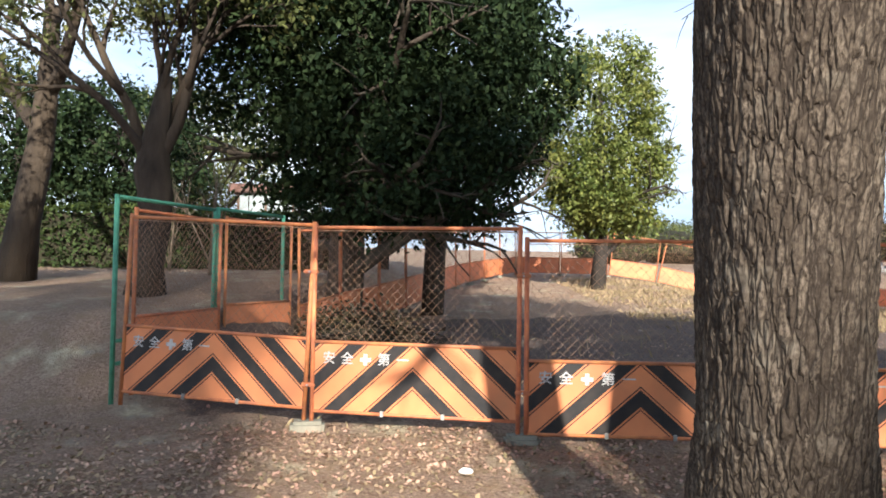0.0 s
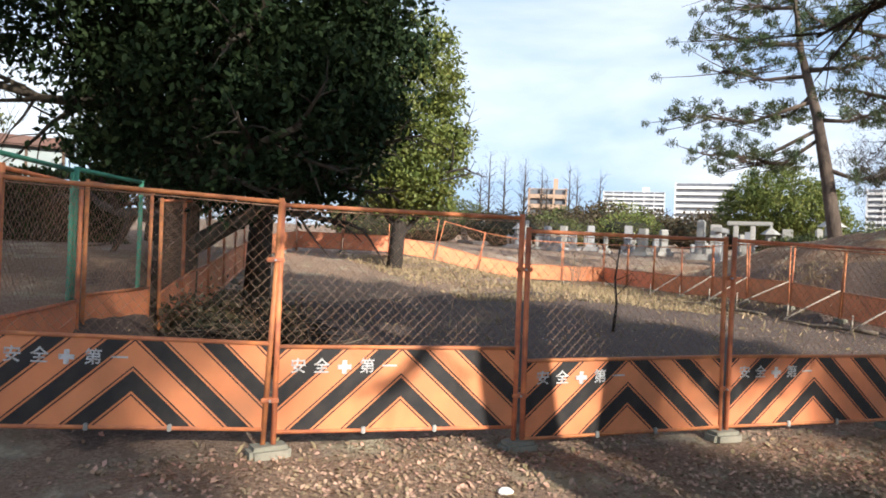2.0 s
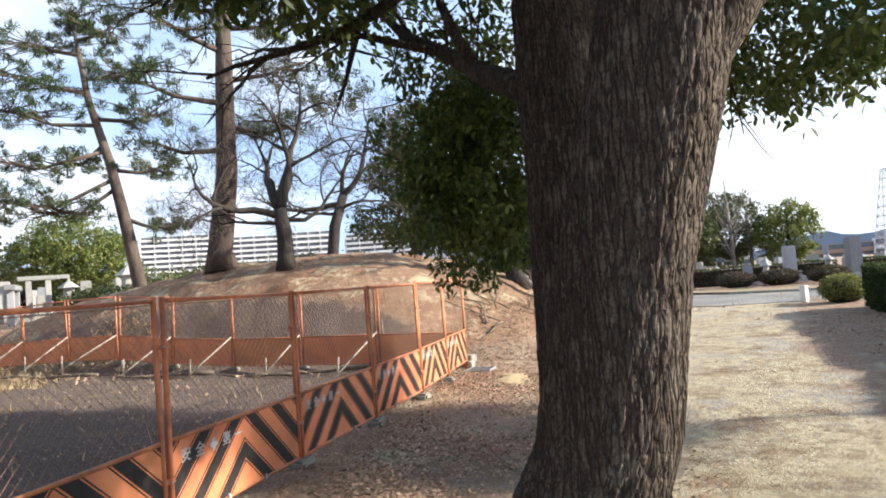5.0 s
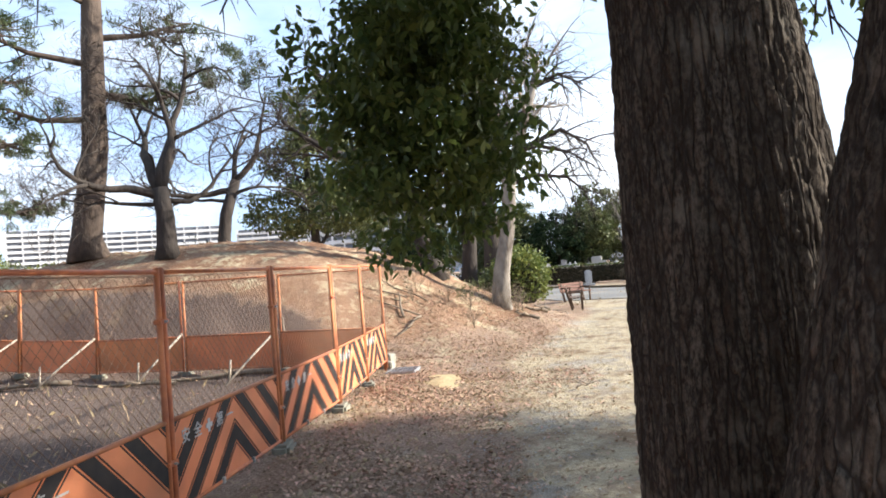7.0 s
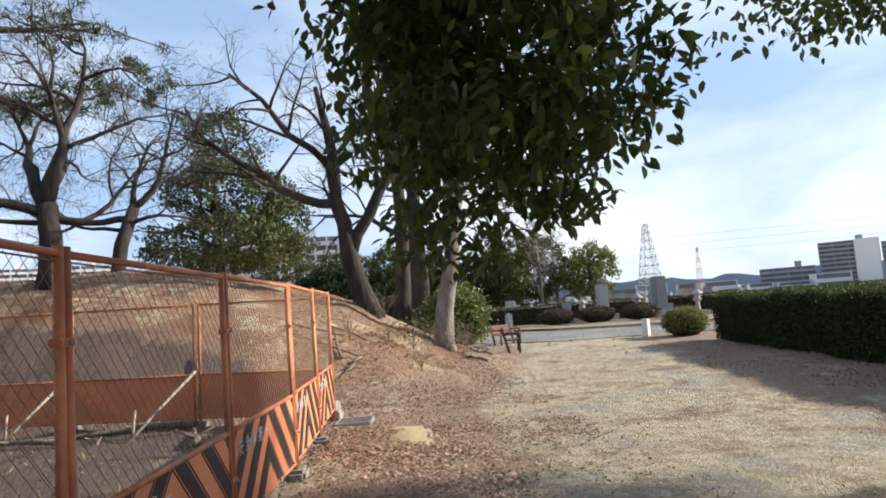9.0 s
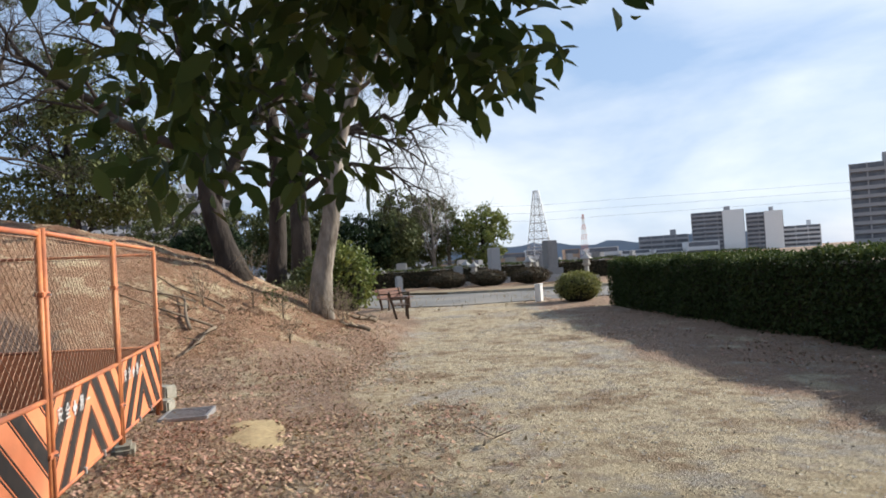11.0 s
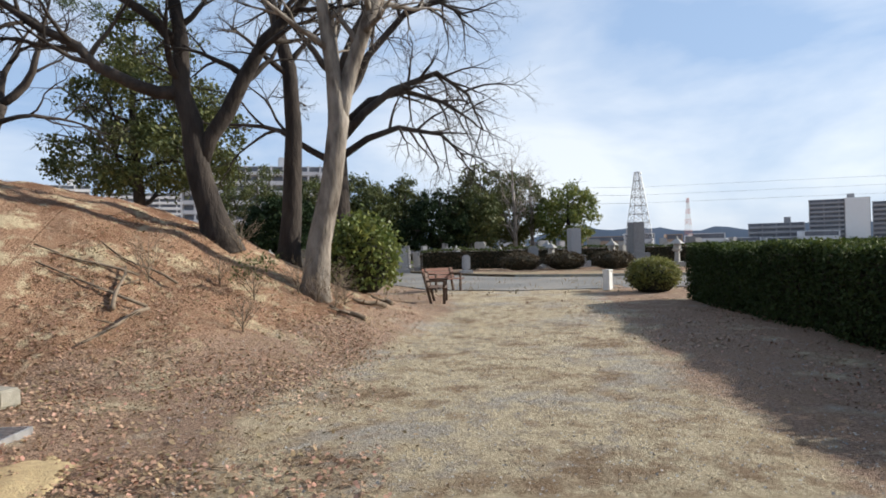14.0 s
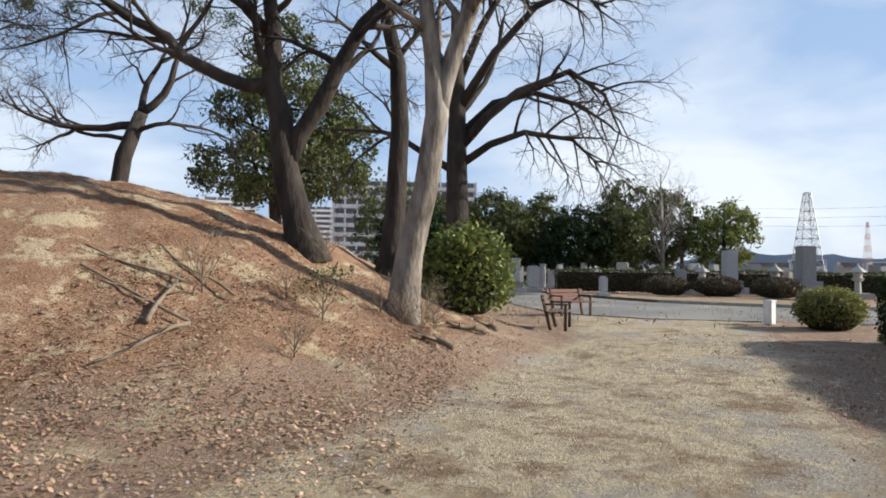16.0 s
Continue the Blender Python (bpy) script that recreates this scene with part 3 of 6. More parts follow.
for i, (x, y) in enumerate(NEAR[1:-1]):
    foot_block(x, y - 0.01, random.uniform(-12, 12), gz(x, y) - 0.035)
for run in (EAST, NORTH, WEST):
    for x, y in run[1:-1]:
        foot_block(x, y, random.uniform(50, 110), gz(max(x, -1.2), y) - 0.035)


# green framed fence set beside the orange one at the western corner
def green_fence(a, b, z):
    gf = thing("green_fence", (a[0], a[1], z), "green painted tube fence frame beside the orange panels", "fence", "green fence frames")
    d = Vector((b[0] - a[0], b[1] - a[1], 0))
    for p in (Vector((0, 0, 0)), d):
        child("post", pipe(p + Vector((0, 0, -0.3)), p + Vector((0, 0, 1.72)), 0.024, 10).mesh("post", M_GREEN_TUBE), gf)
    for nm, h in (("bottom_rail", 0.08), ("middle_rail", 0.30), ("top_rail", 1.70)):
        child(nm, pipe(Vector((0, 0, h)), d + Vector((0, 0, h)), 0.02, 8).mesh(nm, M_GREEN_TUBE), gf)
    child("stay", pipe(d * 0.45 + Vector((0, 0, 0.05)), d * 0.45 + Vector((0, 0, 0.32)), 0.016, 6).mesh("stay", M_GREEN_TUBE), gf)
    t = Tubes()
    k = int(d.length / 0.078)
    for i in range(k):
        for s in (0, 1):
            e = min(k, i + 18) if s else max(0, i - 18)
            rise = abs(e - i) * 0.078
            t.add([d * (i / k) + Vector((0, 0, 0.32)), d * (e / k) + Vector((0, 0, 0.32 + rise * 0.96))], [0.002, 0.002], 3)
    child("wire_mesh", t.mesh("wire_mesh", M_WIRE, False), gf, "rusty chain-link wire")
    return gf


green_fence((-3.16, 6.50), (-2.70, 7.95), 0.44)
green_fence((-2.68, 8.00), (-2.17, 9.12), 0.46)


# bracing poles inside the eastern run
def brace(x, y, turn, length, up, rise=0.0):
    br = thing("brace_pole", (x, y, gz(x, y)), "grey weathered pole propping the fence from inside", "pole", "fence brace poles")
    d = Vector((math.cos(radians(turn)) * length, math.sin(radians(turn)) * length, 0))
    t = Tubes()
    t.add([Vector((0, 0, up)), d * 0.5 + Vector((0, 0, up * 0.5 + 0.01)), d + Vector((0, 0, 0.0))], [0.022, 0.021, 0.02], 6)
    t.add([d * 0.9 + Vector((0.05, 0.05, -0.05)), d * 0.9 + Vector((-0.03, -0.04, 0.42))], [0.024, 0.018], 6)
    child("pole", t.mesh("pole", M_BAMBOO), br)
    return br


for i, (x, y) in enumerate(EAST[1:9]):
    brace(x - 0.05, y, 152 + 12 * math.sin(3 * i), 1.3 + 0.2 * math.sin(5 * i), 0.80)


def brush_log(x, y, turn, length, r, z_up=0.03):
    lg = thing("cut_branch", (x, y, gz(x, y) + z_up), "dry fallen branch lying on the ground", "branch", "fallen branches")
    t = Tubes()
    d = Vector((math.cos(radians(turn)), math.sin(radians(turn)), 0))
    pts, rr = [], []
    for k in range(7):
        u = k / 6
        p = d * length * (u - 0.5) + Vector((0, 0, 0)) + noise.noise_vector(Vector((x, y, u * 2))) * 0.08
        p.z = gz(x + p.x, y + p.y) - gz(x, y) + r * 0.6 + 0.02 * math.sin(7 * u)
        pts.append(p)
        rr.append(r * (1 - 0.55 * u))
    t.add(pts, rr, 7, 0.2)
    for k in range(3):
        s = pts[2 + k]
        t.add([s, s + Vector((d.y * (0.25 if k % 2 else -0.25), -d.x * (0.25 if k % 2 else -0.25), 0.08)) + d * 0.12], [r * 0.4, r * 0.15], 5)
    child("wood", t.mesh("wood", M_TWIG), lg)
    return lg


# ---- trees ----
def grow(t, p, d, length, r, lvl, spec, rng, tips):
    """One branch with its own branches; tips gathers where the twigs end."""
    segs = max(2 if lvl > 3 else 3, min(9, int(length / spec.get("seg", 0.45)) + 2))
    pts, rr = [Vector(p)], [r]
    d = Vector(d).normalized()
    wander, lift = spec["wander"], spec["lift"][min(lvl, len(spec["lift"]) - 1)]
    for i in range(segs):
        d = (d + Vector((rng.gauss(0, wander), rng.gauss(0, wander), rng.gauss(0, wander) + lift))).normalized()
        pts.append(pts[-1] + d * (length / segs))
        rr.append(r * (1 - (i + 1) / segs * spec.get("taper", 0.72)))
    t.add(pts, rr, (9, 7, 5, 3, 3, 3)[min(lvl, 5)], 0.15 if lvl < 2 else 0)
    if lvl >= spec["levels"]:
        tips.append((pts[-1], d))
        if spec.get("mid_tips"):
            tips.append((pts[len(pts) // 2], d))
        return
    kids = spec["kids"][min(lvl, len(spec["kids"]) - 1)]
    turn = rng.uniform(0, 6.28)
    for k in range(kids):
        f = 0.28 + 0.72 * (k + rng.uniform(0.1, 0.9)) / kids
        i = min(int(f * segs), segs - 1)
        u = f * segs - i
        q = pts[i].lerp(pts[i + 1], u)
        ax = (pts[i + 1] - pts[i]).normalized()
        side = ax.cross(Vector((0.2, 0.3, 0.93))).normalized()
        turn += 2.4 + rng.uniform(-0.5, 0.5)
        side = Matrix.Rotation(turn, 3, ax) @ side
        ang = radians(rng.uniform(*spec["angle"]))
        nd = ax * math.cos(ang) + side * math.sin(ang)
        nl = length * spec["ratio"] * rng.uniform(0.7, 1.15) * (1.15 - 0.5 * f)
        nr = min(rr[i] * 0.85, max(r * spec["thin"] * rng.uniform(0.8, 1.15) * (1.1 - 0.45 * f), spec.get("least", 0.004)))
        grow(t, q, nd, nl, nr, lvl + 1, spec, rng, tips)


def leaf_points(centres, spread, per, size, rng, flat=1.0, wide=0.45, hang=0.0, bend=0.25, oval=False):
    """Folded pointed leaves, as corner points of two triangles each, scattered round the centres."""
    c = np.repeat(np.asarray(centres, dtype=float).reshape(-1, 3), per, axis=0)
    k = len(c)
    off = rng.normal(size=(k, 3))
    off *= (rng.random((k, 1)) ** 0.45) / np.linalg.norm(off, axis=1, keepdims=True)
    sp = np.repeat(np.broadcast_to(np.asarray(spread, dtype=float), (k // per,)), per)[:, None]
    c = c + off * sp * np.array([1, 1, flat])
    along = rng.normal(size=(k, 3)) + off * 0.7 + np.array([0, 0, -hang])
    along /= np.linalg.norm(along, axis=1, keepdims=True)
    side = np.cross(along, rng.normal(size=(k, 3)) * 0.6 + np.array([0, 0, 1.0]))
    side /= np.linalg.norm(side, axis=1, keepdims=True) + 1e-9
    up = np.cross(side, along)
    s = size * rng.uniform(0.65, 1.25, (k, 1))
    a = c - along * s * 0.5
    tip = c + along * s * 0.5 - up * s * bend * 0.4
    if not oval:
        m = c - along * s * 0.06
        return np.stack([a, m - side * s * wide * 0.58, tip, m + side * s * wide * 0.58], axis=1)
    l, r = side * s * wide * 0.5 + up * s * bend * 0.22, -side * s * wide * 0.5 + up * s * bend * 0.22
    lo, hi = c - along * s * 0.17, c + along * s * 0.2 - up * s * bend * 0.12
    return np.stack([a, lo + r, hi + r * 0.86, tip, hi + l * 0.86, lo + l], axis=1)


def crown_centres(lobes, count, rng, shell=0.55):
    """Clump centres filling the outer part of a few overlapping ellipsoids: (x, y, z, rx, ry, rz)."""
    lobes = np.asarray(lobes, dtype=float)
    vol = lobes[:, 3] * lobes[:, 4] * lobes[:, 5]
    pick = rng.choice(len(lobes), size=count, p=vol / vol.sum())
    v = rng.normal(size=(count, 3))
    v /= np.linalg.norm(v, axis=1, keepdims=True)
    rad = shell + (1 - shell) * rng.random((count, 1)) ** 0.6
    return lobes[pick, :3] + v * rad * lobes[pick, 3:6]


def tree(name, at, label, trunk, bark, spec=None, seed=1, limbs=None, lobes=None, clumps=0, per=0, leaf=0.15, spread=0.6, leaf_mat=None,
         sides=14, category="tree", group="", flat=0.8, hang=0.3, wide=0.45, tip_leaves=0, shell=0.55):
    """A tree with its base at at. trunk: [(x, y, z, r)...] from the base. limbs: [(f, direction, length, r)] set by hand along it."""
    rng, nrng = random.Random(seed), np.random.default_rng(seed)
    tr = thing(name, at, label, category, group)
    t, tips = Tubes(), []
    tp = [Vector(p[:3]) for p in trunk]
    t.add(tp, [p[3] for p in trunk], sides, 0.16)
    if limbs is None and spec:
        limbs = []
        n_l = spec.get("limbs", 7)
        for k in range(n_l):
            f = spec.get("first", 0.35) + (1 - spec.get("first", 0.35)) * (k + rng.random() * 0.7) / n_l
            az = 2.4 * k + rng.uniform(-0.4, 0.4)
            el = spec.get("rise", 0.6) + rng.uniform(-0.2, 0.25)
            limbs.append((f, (math.cos(az) * math.cos(el), math.sin(az) * math.cos(el), math.sin(el)), spec["length"] * rng.uniform(0.75, 1.15) * (1.25 - 0.6 * f), None))
    for f, d, length, r in limbs or []:
        i = min(int(f * (len(tp) - 1)), len(tp) - 2)
        u = f * (len(tp) - 1) - i
        rad = trunk[i][3] * (1 - u) + trunk[i + 1][3] * u
        lt = Tubes()
        grow(lt, tp[i].lerp(tp[i + 1], u), d, length, r or rad * 0.5, 1, spec, rng, tips)
        child("limb", lt.mesh("limb", bark), tr)
    child("trunk", t.mesh("trunk", bark), tr)
    pieces = []
    if lobes:
        pieces.append(leaf_points(crown_centres(lobes, clumps, nrng, shell), spread * nrng.uniform(0.6, 1.25, clumps), per, leaf, nrng, flat, wide, hang))
    if tip_leaves and tips:
        pieces.append(leaf_points([p for p, _ in tips], spread, tip_leaves, leaf, nrng, flat, wide, hang))
    if pieces:
        cr_ob = child("crown", quads_of("crown", np.concatenate(pieces), leaf_mat), tr)
        cr_ob["kind"] = "stuff"
    return tr


def bough(tr, at, pts, bark, spec, seed, kids=9, length=2.0, name="limb"):
    """A limb along the points (x, y, z, r) of the world, with branches grown from it, under the tree tr."""
    rng, t, tips = random.Random(seed), Tubes(), []
    ps = [Vector(p[:3]) - Vector(at) for p in pts]
    t.add(ps, [p[3] for p in pts], 11, 0.14)
    turn = rng.uniform(0, 6.28)
    for k in range(kids):
        f = (0.42 + 0.57 * (k + rng.random()) / kids) * (len(ps) - 1)
        i = min(int(f), len(ps) - 2)
        q, ax = ps[i].lerp(ps[i + 1], f - i), (ps[i + 1] - ps[i]).normalized()
        turn += 2.4 + rng.uniform(-0.5, 0.5)
        side = Matrix.Rotation(turn, 3, ax) @ ax.cross(Vector((0.9, 0.3, 0.2))).normalized()
        ang = radians(rng.uniform(30, 65))
        grow(t, q, ax * math.cos(ang) + side * math.sin(ang), length * rng.uniform(0.7, 1.2), min(0.075, pts[i][3] * 0.55), 2, spec, rng, tips)
    child(name, t.mesh(name, bark), tr)


def trunk_of(at, pts):
    """Trunk points of the world, set against the tree's base."""
    return [(p[0] - at[0], p[1] - at[1], p[2] - at[2], p[3]) for p in pts]


BARE = dict(taper=0.88, levels=5, kids=[6, 5, 5, 4, 3], ratio=0.60, thin=0.46, angle=(28, 62), wander=0.16, lift=[0.05, 0.04, 0.0, 0.0, 0.02], limbs=7, length=3.5, first=0.45, rise=0.7, least=0.005)

# the two trees beside the walk, with furrowed bark worked into the mesh
def furrowed_trunk(pts, sides, step, top, seed, depth):
    """A trunk with bark plates up to the height top: pts are (x, y, z, r)."""
    zs = [p[2] for p in pts]
    vs, fs = [], []
    rings = int(top / step) + 1
    for i in range(rings):
        z = i * step
        x, y, r = (float(np.interp(z, zs, [p[k] for p in pts])) for k in (0, 1, 3))
        for j in range(sides):
            a = 2 * math.pi * j / sides
            ca, sa = math.cos(a), math.sin(a)
            w = noise.noise_vector(Vector((ca * 6 + seed, sa * 6, z * 5))) * 0.9
            q = Vector((ca * 9.6 + seed, sa * 9.6, z * 7.4)) + w * 1.3
            dist_v, cells = noise.voronoi(q)
            gap = min(1.0, (dist_v[1] - dist_v[0]) * 3.2)
            tone = noise.noise(cells[0] * 5.3)
            ridge = 1 - abs(noise.noise(Vector((ca * 13 + seed, sa * 13, z * 3.2)) + w * 0.5)) * 2.2
            gap = 0.62 * gap ** 0.6 + 0.38 * max(0.0, ridge)
            rough = noise.noise(Vector((ca * 26, sa * 26, z * 40 + seed)))
            lump = noise.noise(Vector((ca * 1.4 + seed, sa * 1.4, z * 1.1)))
            root = max(0.0, 1 - z / 0.6) ** 2 * 0.5 * (0.5 + 0.5 * math.cos(4 * a + seed))
            rr = r * (1 + 0.07 * lump + root) + depth * (gap - 0.6) * (1 + 0.5 * tone) + 0.005 * rough
            vs.append((x + rr * ca, y + rr * sa, z))
    for i in range(rings - 1):
        for j in range(sides):
            a, b = i * sides + j, i * sides + (j + 1) % sides
            fs.append((a, b, b + sides, a + sides))
    return vs, fs


def plated_bark():
    """Grey-brown bark broken into tall narrow plates by dark furrows, worn pale in patches."""
    m = bpy.data.materials.new("plated_bark")
    m.use_nodes = True
    n, l = m.node_tree.nodes, m.node_tree.links
    b = n["Principled BSDF"]
    b.inputs["Roughness"].default_value = 0.95
    b.inputs["Specular IOR Level"].default_value = 0.15
    co = n.new("ShaderNodeTexCoord").outputs["Object"]

    def stretched(z):
        q = n.new("ShaderNodeMapping")
        q.inputs["Scale"].default_value = (1, 1, z)
        l.new(co, q.inputs["Vector"])
        return q.outputs["Vector"]

    def tex(vec, sc, de=6.0, ro=0.6):
        q = n.new("ShaderNodeTexNoise")
        q.inputs["Scale"].default_value, q.inputs["Detail"].default_value, q.inputs["Roughness"].default_value = sc, de, ro
        l.new(vec, q.inputs["Vector"])
        return q

    def rng(s_, lo, hi, x=0.0, y=1.0):
        r = n.new("ShaderNodeMapRange")
        for key, v in (("From Min", lo), ("From Max", hi), ("To Min", x), ("To Max", y)):
            r.inputs[key].default_value = v
        l.new(s_, r.inputs["Value"])
        return r.outputs["Result"]

    def mix(f, x, y):
        q = n.new("ShaderNodeMix")
        q.data_type = "RGBA"
        l.new(f, q.inputs[0])
        for i, v in ((6, x), (7, y)):
            if isinstance(v, tuple):
                q.inputs[i].default_value = (*v, 1)
            else:
                l.new(v, q.inputs[i])
        return q.outputs[2]

    vec = stretched(0.13)
    warp = n.new("ShaderNodeVectorMath")
    warp.operation = "MULTIPLY_ADD"
    l.new(tex(vec, 14.0, 3.0).outputs["Color"], warp.inputs[0])
    warp.inputs[1].default_value = (0.05, 0.05, 0.05)
    l.new(vec, warp.inputs[2])
    vo = n.new("ShaderNodeTexVoronoi")
    vo.feature = "DISTANCE_TO_EDGE"
    vo.inputs["Scale"].default_value = 33.0
    l.new(warp.outputs[0], vo.inputs["Vector"])
    ids = n.new("ShaderNodeTexVoronoi")
    ids.inputs["Scale"].default_value = 33.0
    l.new(warp.outputs[0], ids.inputs["Vector"])
    fine = tex(stretched(0.5), 90.0, 6.0, 0.7).outputs["Fac"]
    sepc = n.new("ShaderNodeSeparateColor")
    l.new(ids.outputs["Color"], sepc.inputs["Color"])
    colour = mix(rng(sepc.outputs[0], 0.0, 1.0), (0.078, 0.061, 0.047), (0.17, 0.138, 0.108))
    colour = mix(rng(fine, 0.40, 0.62), (0.042, 0.032, 0.025), colour)
    colour = mix(rng(tex(co, 5.0).outputs["Fac"], 0.55, 0.72), colour, (0.185, 0.16, 0.128))
    crack = rng(vo.outputs["Distance"], 0.0, 0.11)
    colour = mix(crack, (0.034, 0.026, 0.021), colour)
    l.new(colour, b.inputs["Base Color"])
    add = n.new("ShaderNodeMath")
    add.operation = "MULTIPLY_ADD"
    l.new(fine, add.inputs[0])
    add.inputs[1].default_value = 0.35
    l.new(rng(vo.outputs["Distance"], 0.0, 0.25), add.inputs[2])
    bp = n.new("ShaderNodeBump")
    bp.inputs["Strength"].default_value, bp.inputs["Distance"].default_value = 0.9, 0.014
    l.new(add.outputs[0], bp.inputs["Height"])
    l.new(bp.outputs["Normal"], b.inputs["Normal"])
    return m


M_PLATED = plated_bark()


def walk_tree(at, label, pts, seed, limbs, spec):
    tr = thing("evergreen_tree", at, label, "tree", "evergreen trees beside the walk")
    vs, fs = furrowed_trunk(pts, 260, 0.017, 3.7, seed, 0.014)
    me = mesh_of("trunk", vs, fs, M_PLATED, True)
    child("trunk", me, tr)
    zs = [p[2] for p in pts]
    t = Tubes()
    hs = [3.66, 4.2, 5.0, 6.0, 7.0]
    t.add([[float(np.interp(h, zs, [p[k] for p in pts])) for k in (0, 1)] + [h] for h in hs], [float(np.interp(h, zs, [p[3] for p in pts])) for h in hs], 12, 0.1)
    child("upper_stem", t.mesh("upper_stem", M_BARK), tr)
    rng, tips = random.Random(seed), []
    for p, d, length, r in limbs:
        t = Tubes()
        grow(t, p, d, length, r, 1, spec, rng, tips)
        child("limb", t.mesh("limb", M_PLATED), tr)
    return tr, tips


CAM_SPEC = dict(levels=4, kids=[4, 5, 4, 4], ratio=0.6, thin=0.5, angle=(25, 60), wander=0.12, lift=[0.05, 0.03, -0.02, -0.04], least=0.005, mid_tips=True)
A_AT = (1.36, 2.66, gz(1.36, 2.66) - 0.05)
A_PTS = [(0.04, 0.10, 0.0, 0.47), (0.02, 0.06, 0.4, 0.37), (-0.02, 0.02, 0.8, 0.345), (-0.08, -0.12, 1.15, 0.305), (-0.13, -0.24, 1.85, 0.295), (-0.22, -0.45, 2.7, 0.29), (-0.26, -0.59, 3.5, 0.27), (-0.30, -0.72, 4.6, 0.20), (-0.28, -0.76, 6.0, 0.12), (-0.25, -0.8, 7.5, 0.06)]
tree_a, tips_a = walk_tree(A_AT, "evergreen tree with thick plated grey-brown bark, leaning", A_PTS, 3, [
    ((-0.30, -0.70, 4.3), (0.3, 0.8, 0.55), 3.8, 0.10), ((-0.3, -0.6, 3.9), (-0.65, 0.3, 0.8), 3.6, 0.11), ((-0.20, -0.42, 2.5), (0.08, -0.30, 0.95), 3.4, 0.19),
    ((-0.28, -0.65, 4.4), (0.8, -0.2, 0.5), 3.4, 0.10), ((-0.28, -0.7, 5.0), (-0.3, -0.6, 0.7), 3.0, 0.08), ((-0.28, -0.75, 5.8), (0.2, 0.3, 0.9), 2.6, 0.07)], CAM_SPEC)
B_AT = (2.16, 2.52, gz(2.16, 2.52) - 0.05)
B_PTS = [(0.03, 0.02, 0.0, 0.39), (0.02, 0.02, 0.5, 0.35), (-0.01, 0.02, 1.1, 0.325), (-0.01, 0.03, 1.8, 0.30), (0.0, 0.06, 2.4, 0.26), (0.03, 0.10, 3.0, 0.24), (0.08, 0.10, 4.0, 0.20), (0.15, 0.1, 5.4, 0.16), (0.2, 0.1, 7.0, 0.10)]
tree_b, tips_b = walk_tree(B_AT, "evergreen tree with dark plated bark and a low leafy bough", B_PTS, 8, [
    ((0.05, 0.06, 2.9), (0.9, 0.32, 0.42), 3.4, 0.11), ((0.08, 0.08, 3.7), (0.75, 0.6, 0.35), 3.8, 0.11), ((0.06, 0.07, 3.4), (0.8, -0.5, 0.45), 3.2, 0.11),
    ((0.1, 0.1, 4.4), (-0.5, 0.8, 0.5), 3.2, 0.10), ((0.12, 0.1, 5.0), (0.3, -0.9, 0.5), 3.0, 0.09), ((0.2, 0.1, 6.4), (0.2, 0.2, 0.95), 2.6, 0.08)], CAM_SPEC)


def crown_on(tr, at, lobes, clumps, per, leaf, spread, mat, seed, hang=0.6, tips=(), tip_leaves=0, shell=0.3):
    nrng = np.random.default_rng(seed)
    got = [leaf_points(crown_centres(lobes, clumps, nrng, shell), spread * nrng.uniform(0.6, 1.25, clumps), per, leaf, nrng, 0.85, 0.42, hang, oval=True)]
    if tips:
        got.append(leaf_points([p for p, _ in tips], spread * 0.7, tip_leaves, leaf, nrng, 0.9, 0.42, hang, oval=True))
    ob = child("crown", quads_of("crown", np.concatenate(got), mat, 6), tr)
    ob["kind"] = "stuff"


# crowns: tree B carries the bough that hangs over the walk
crown_on(tree_b, B_AT, [(3.5, 1.08, 3.15, 0.85, 0.70, 1.25), (2.9, 1.1, 3.1, 0.75, 0.85, 1.15), (3.45, 0.60, 2.5, 0.5, 0.52, 0.42)], 240, 66, 0.088, 0.30, M_LEAF_NEAR, 21, 0.9)
crown_on(tree_b, B_AT, [(4.15, -1.30, 3.50, 0.40, 0.50, 0.20), (4.75, -2.15, 3.88, 0.55, 0.60, 0.28), (1.7, -1.9, 3.5, 1.0, 0.8, 0.55)], 78, 42, 0.10, 0.30, M_LEAF_NEAR, 24, 0.8)
crown_on(tree_b, B_AT, [(2.7, 0.8, 4.9, 1.5, 1.8, 1.0), (1.9, -0.9, 4.3, 1.1, 1.2, 0.9), (1.2, 0.3, 6.6, 2.8, 2.8, 1.7)], 340, 60, 0.11, 0.40, M_LEAF_NEAR, 23, 0.8)
crown_on(tree_a, A_AT, [(-1.0, 1.6, 4.0, 1.2, 0.6, 0.33)], 60, 50, 0.10, 0.26, M_LEAF_NEAR, 27, 0.8)
crown_on(tree_b, B_AT, [(0.44, 2.1, 4.22, 1.3, 0.7, 0.38)], 60, 50, 0.10, 0.26, M_LEAF_NEAR, 28, 0.8)
crown_on(tree_a, A_AT, [(-0.6, 0.8, 5.0, 2.0, 2.0, 0.9), (-0.2, -1.8, 4.9, 1.8, 1.5, 1.0), (-0.2, -0.5, 6.8, 2.8, 2.8, 1.6)], 340, 60, 0.11, 0.40, M_LEAF_NEAR, 22, 0.8, [q for q in tips_a if q[0].z > 4.3], 4)

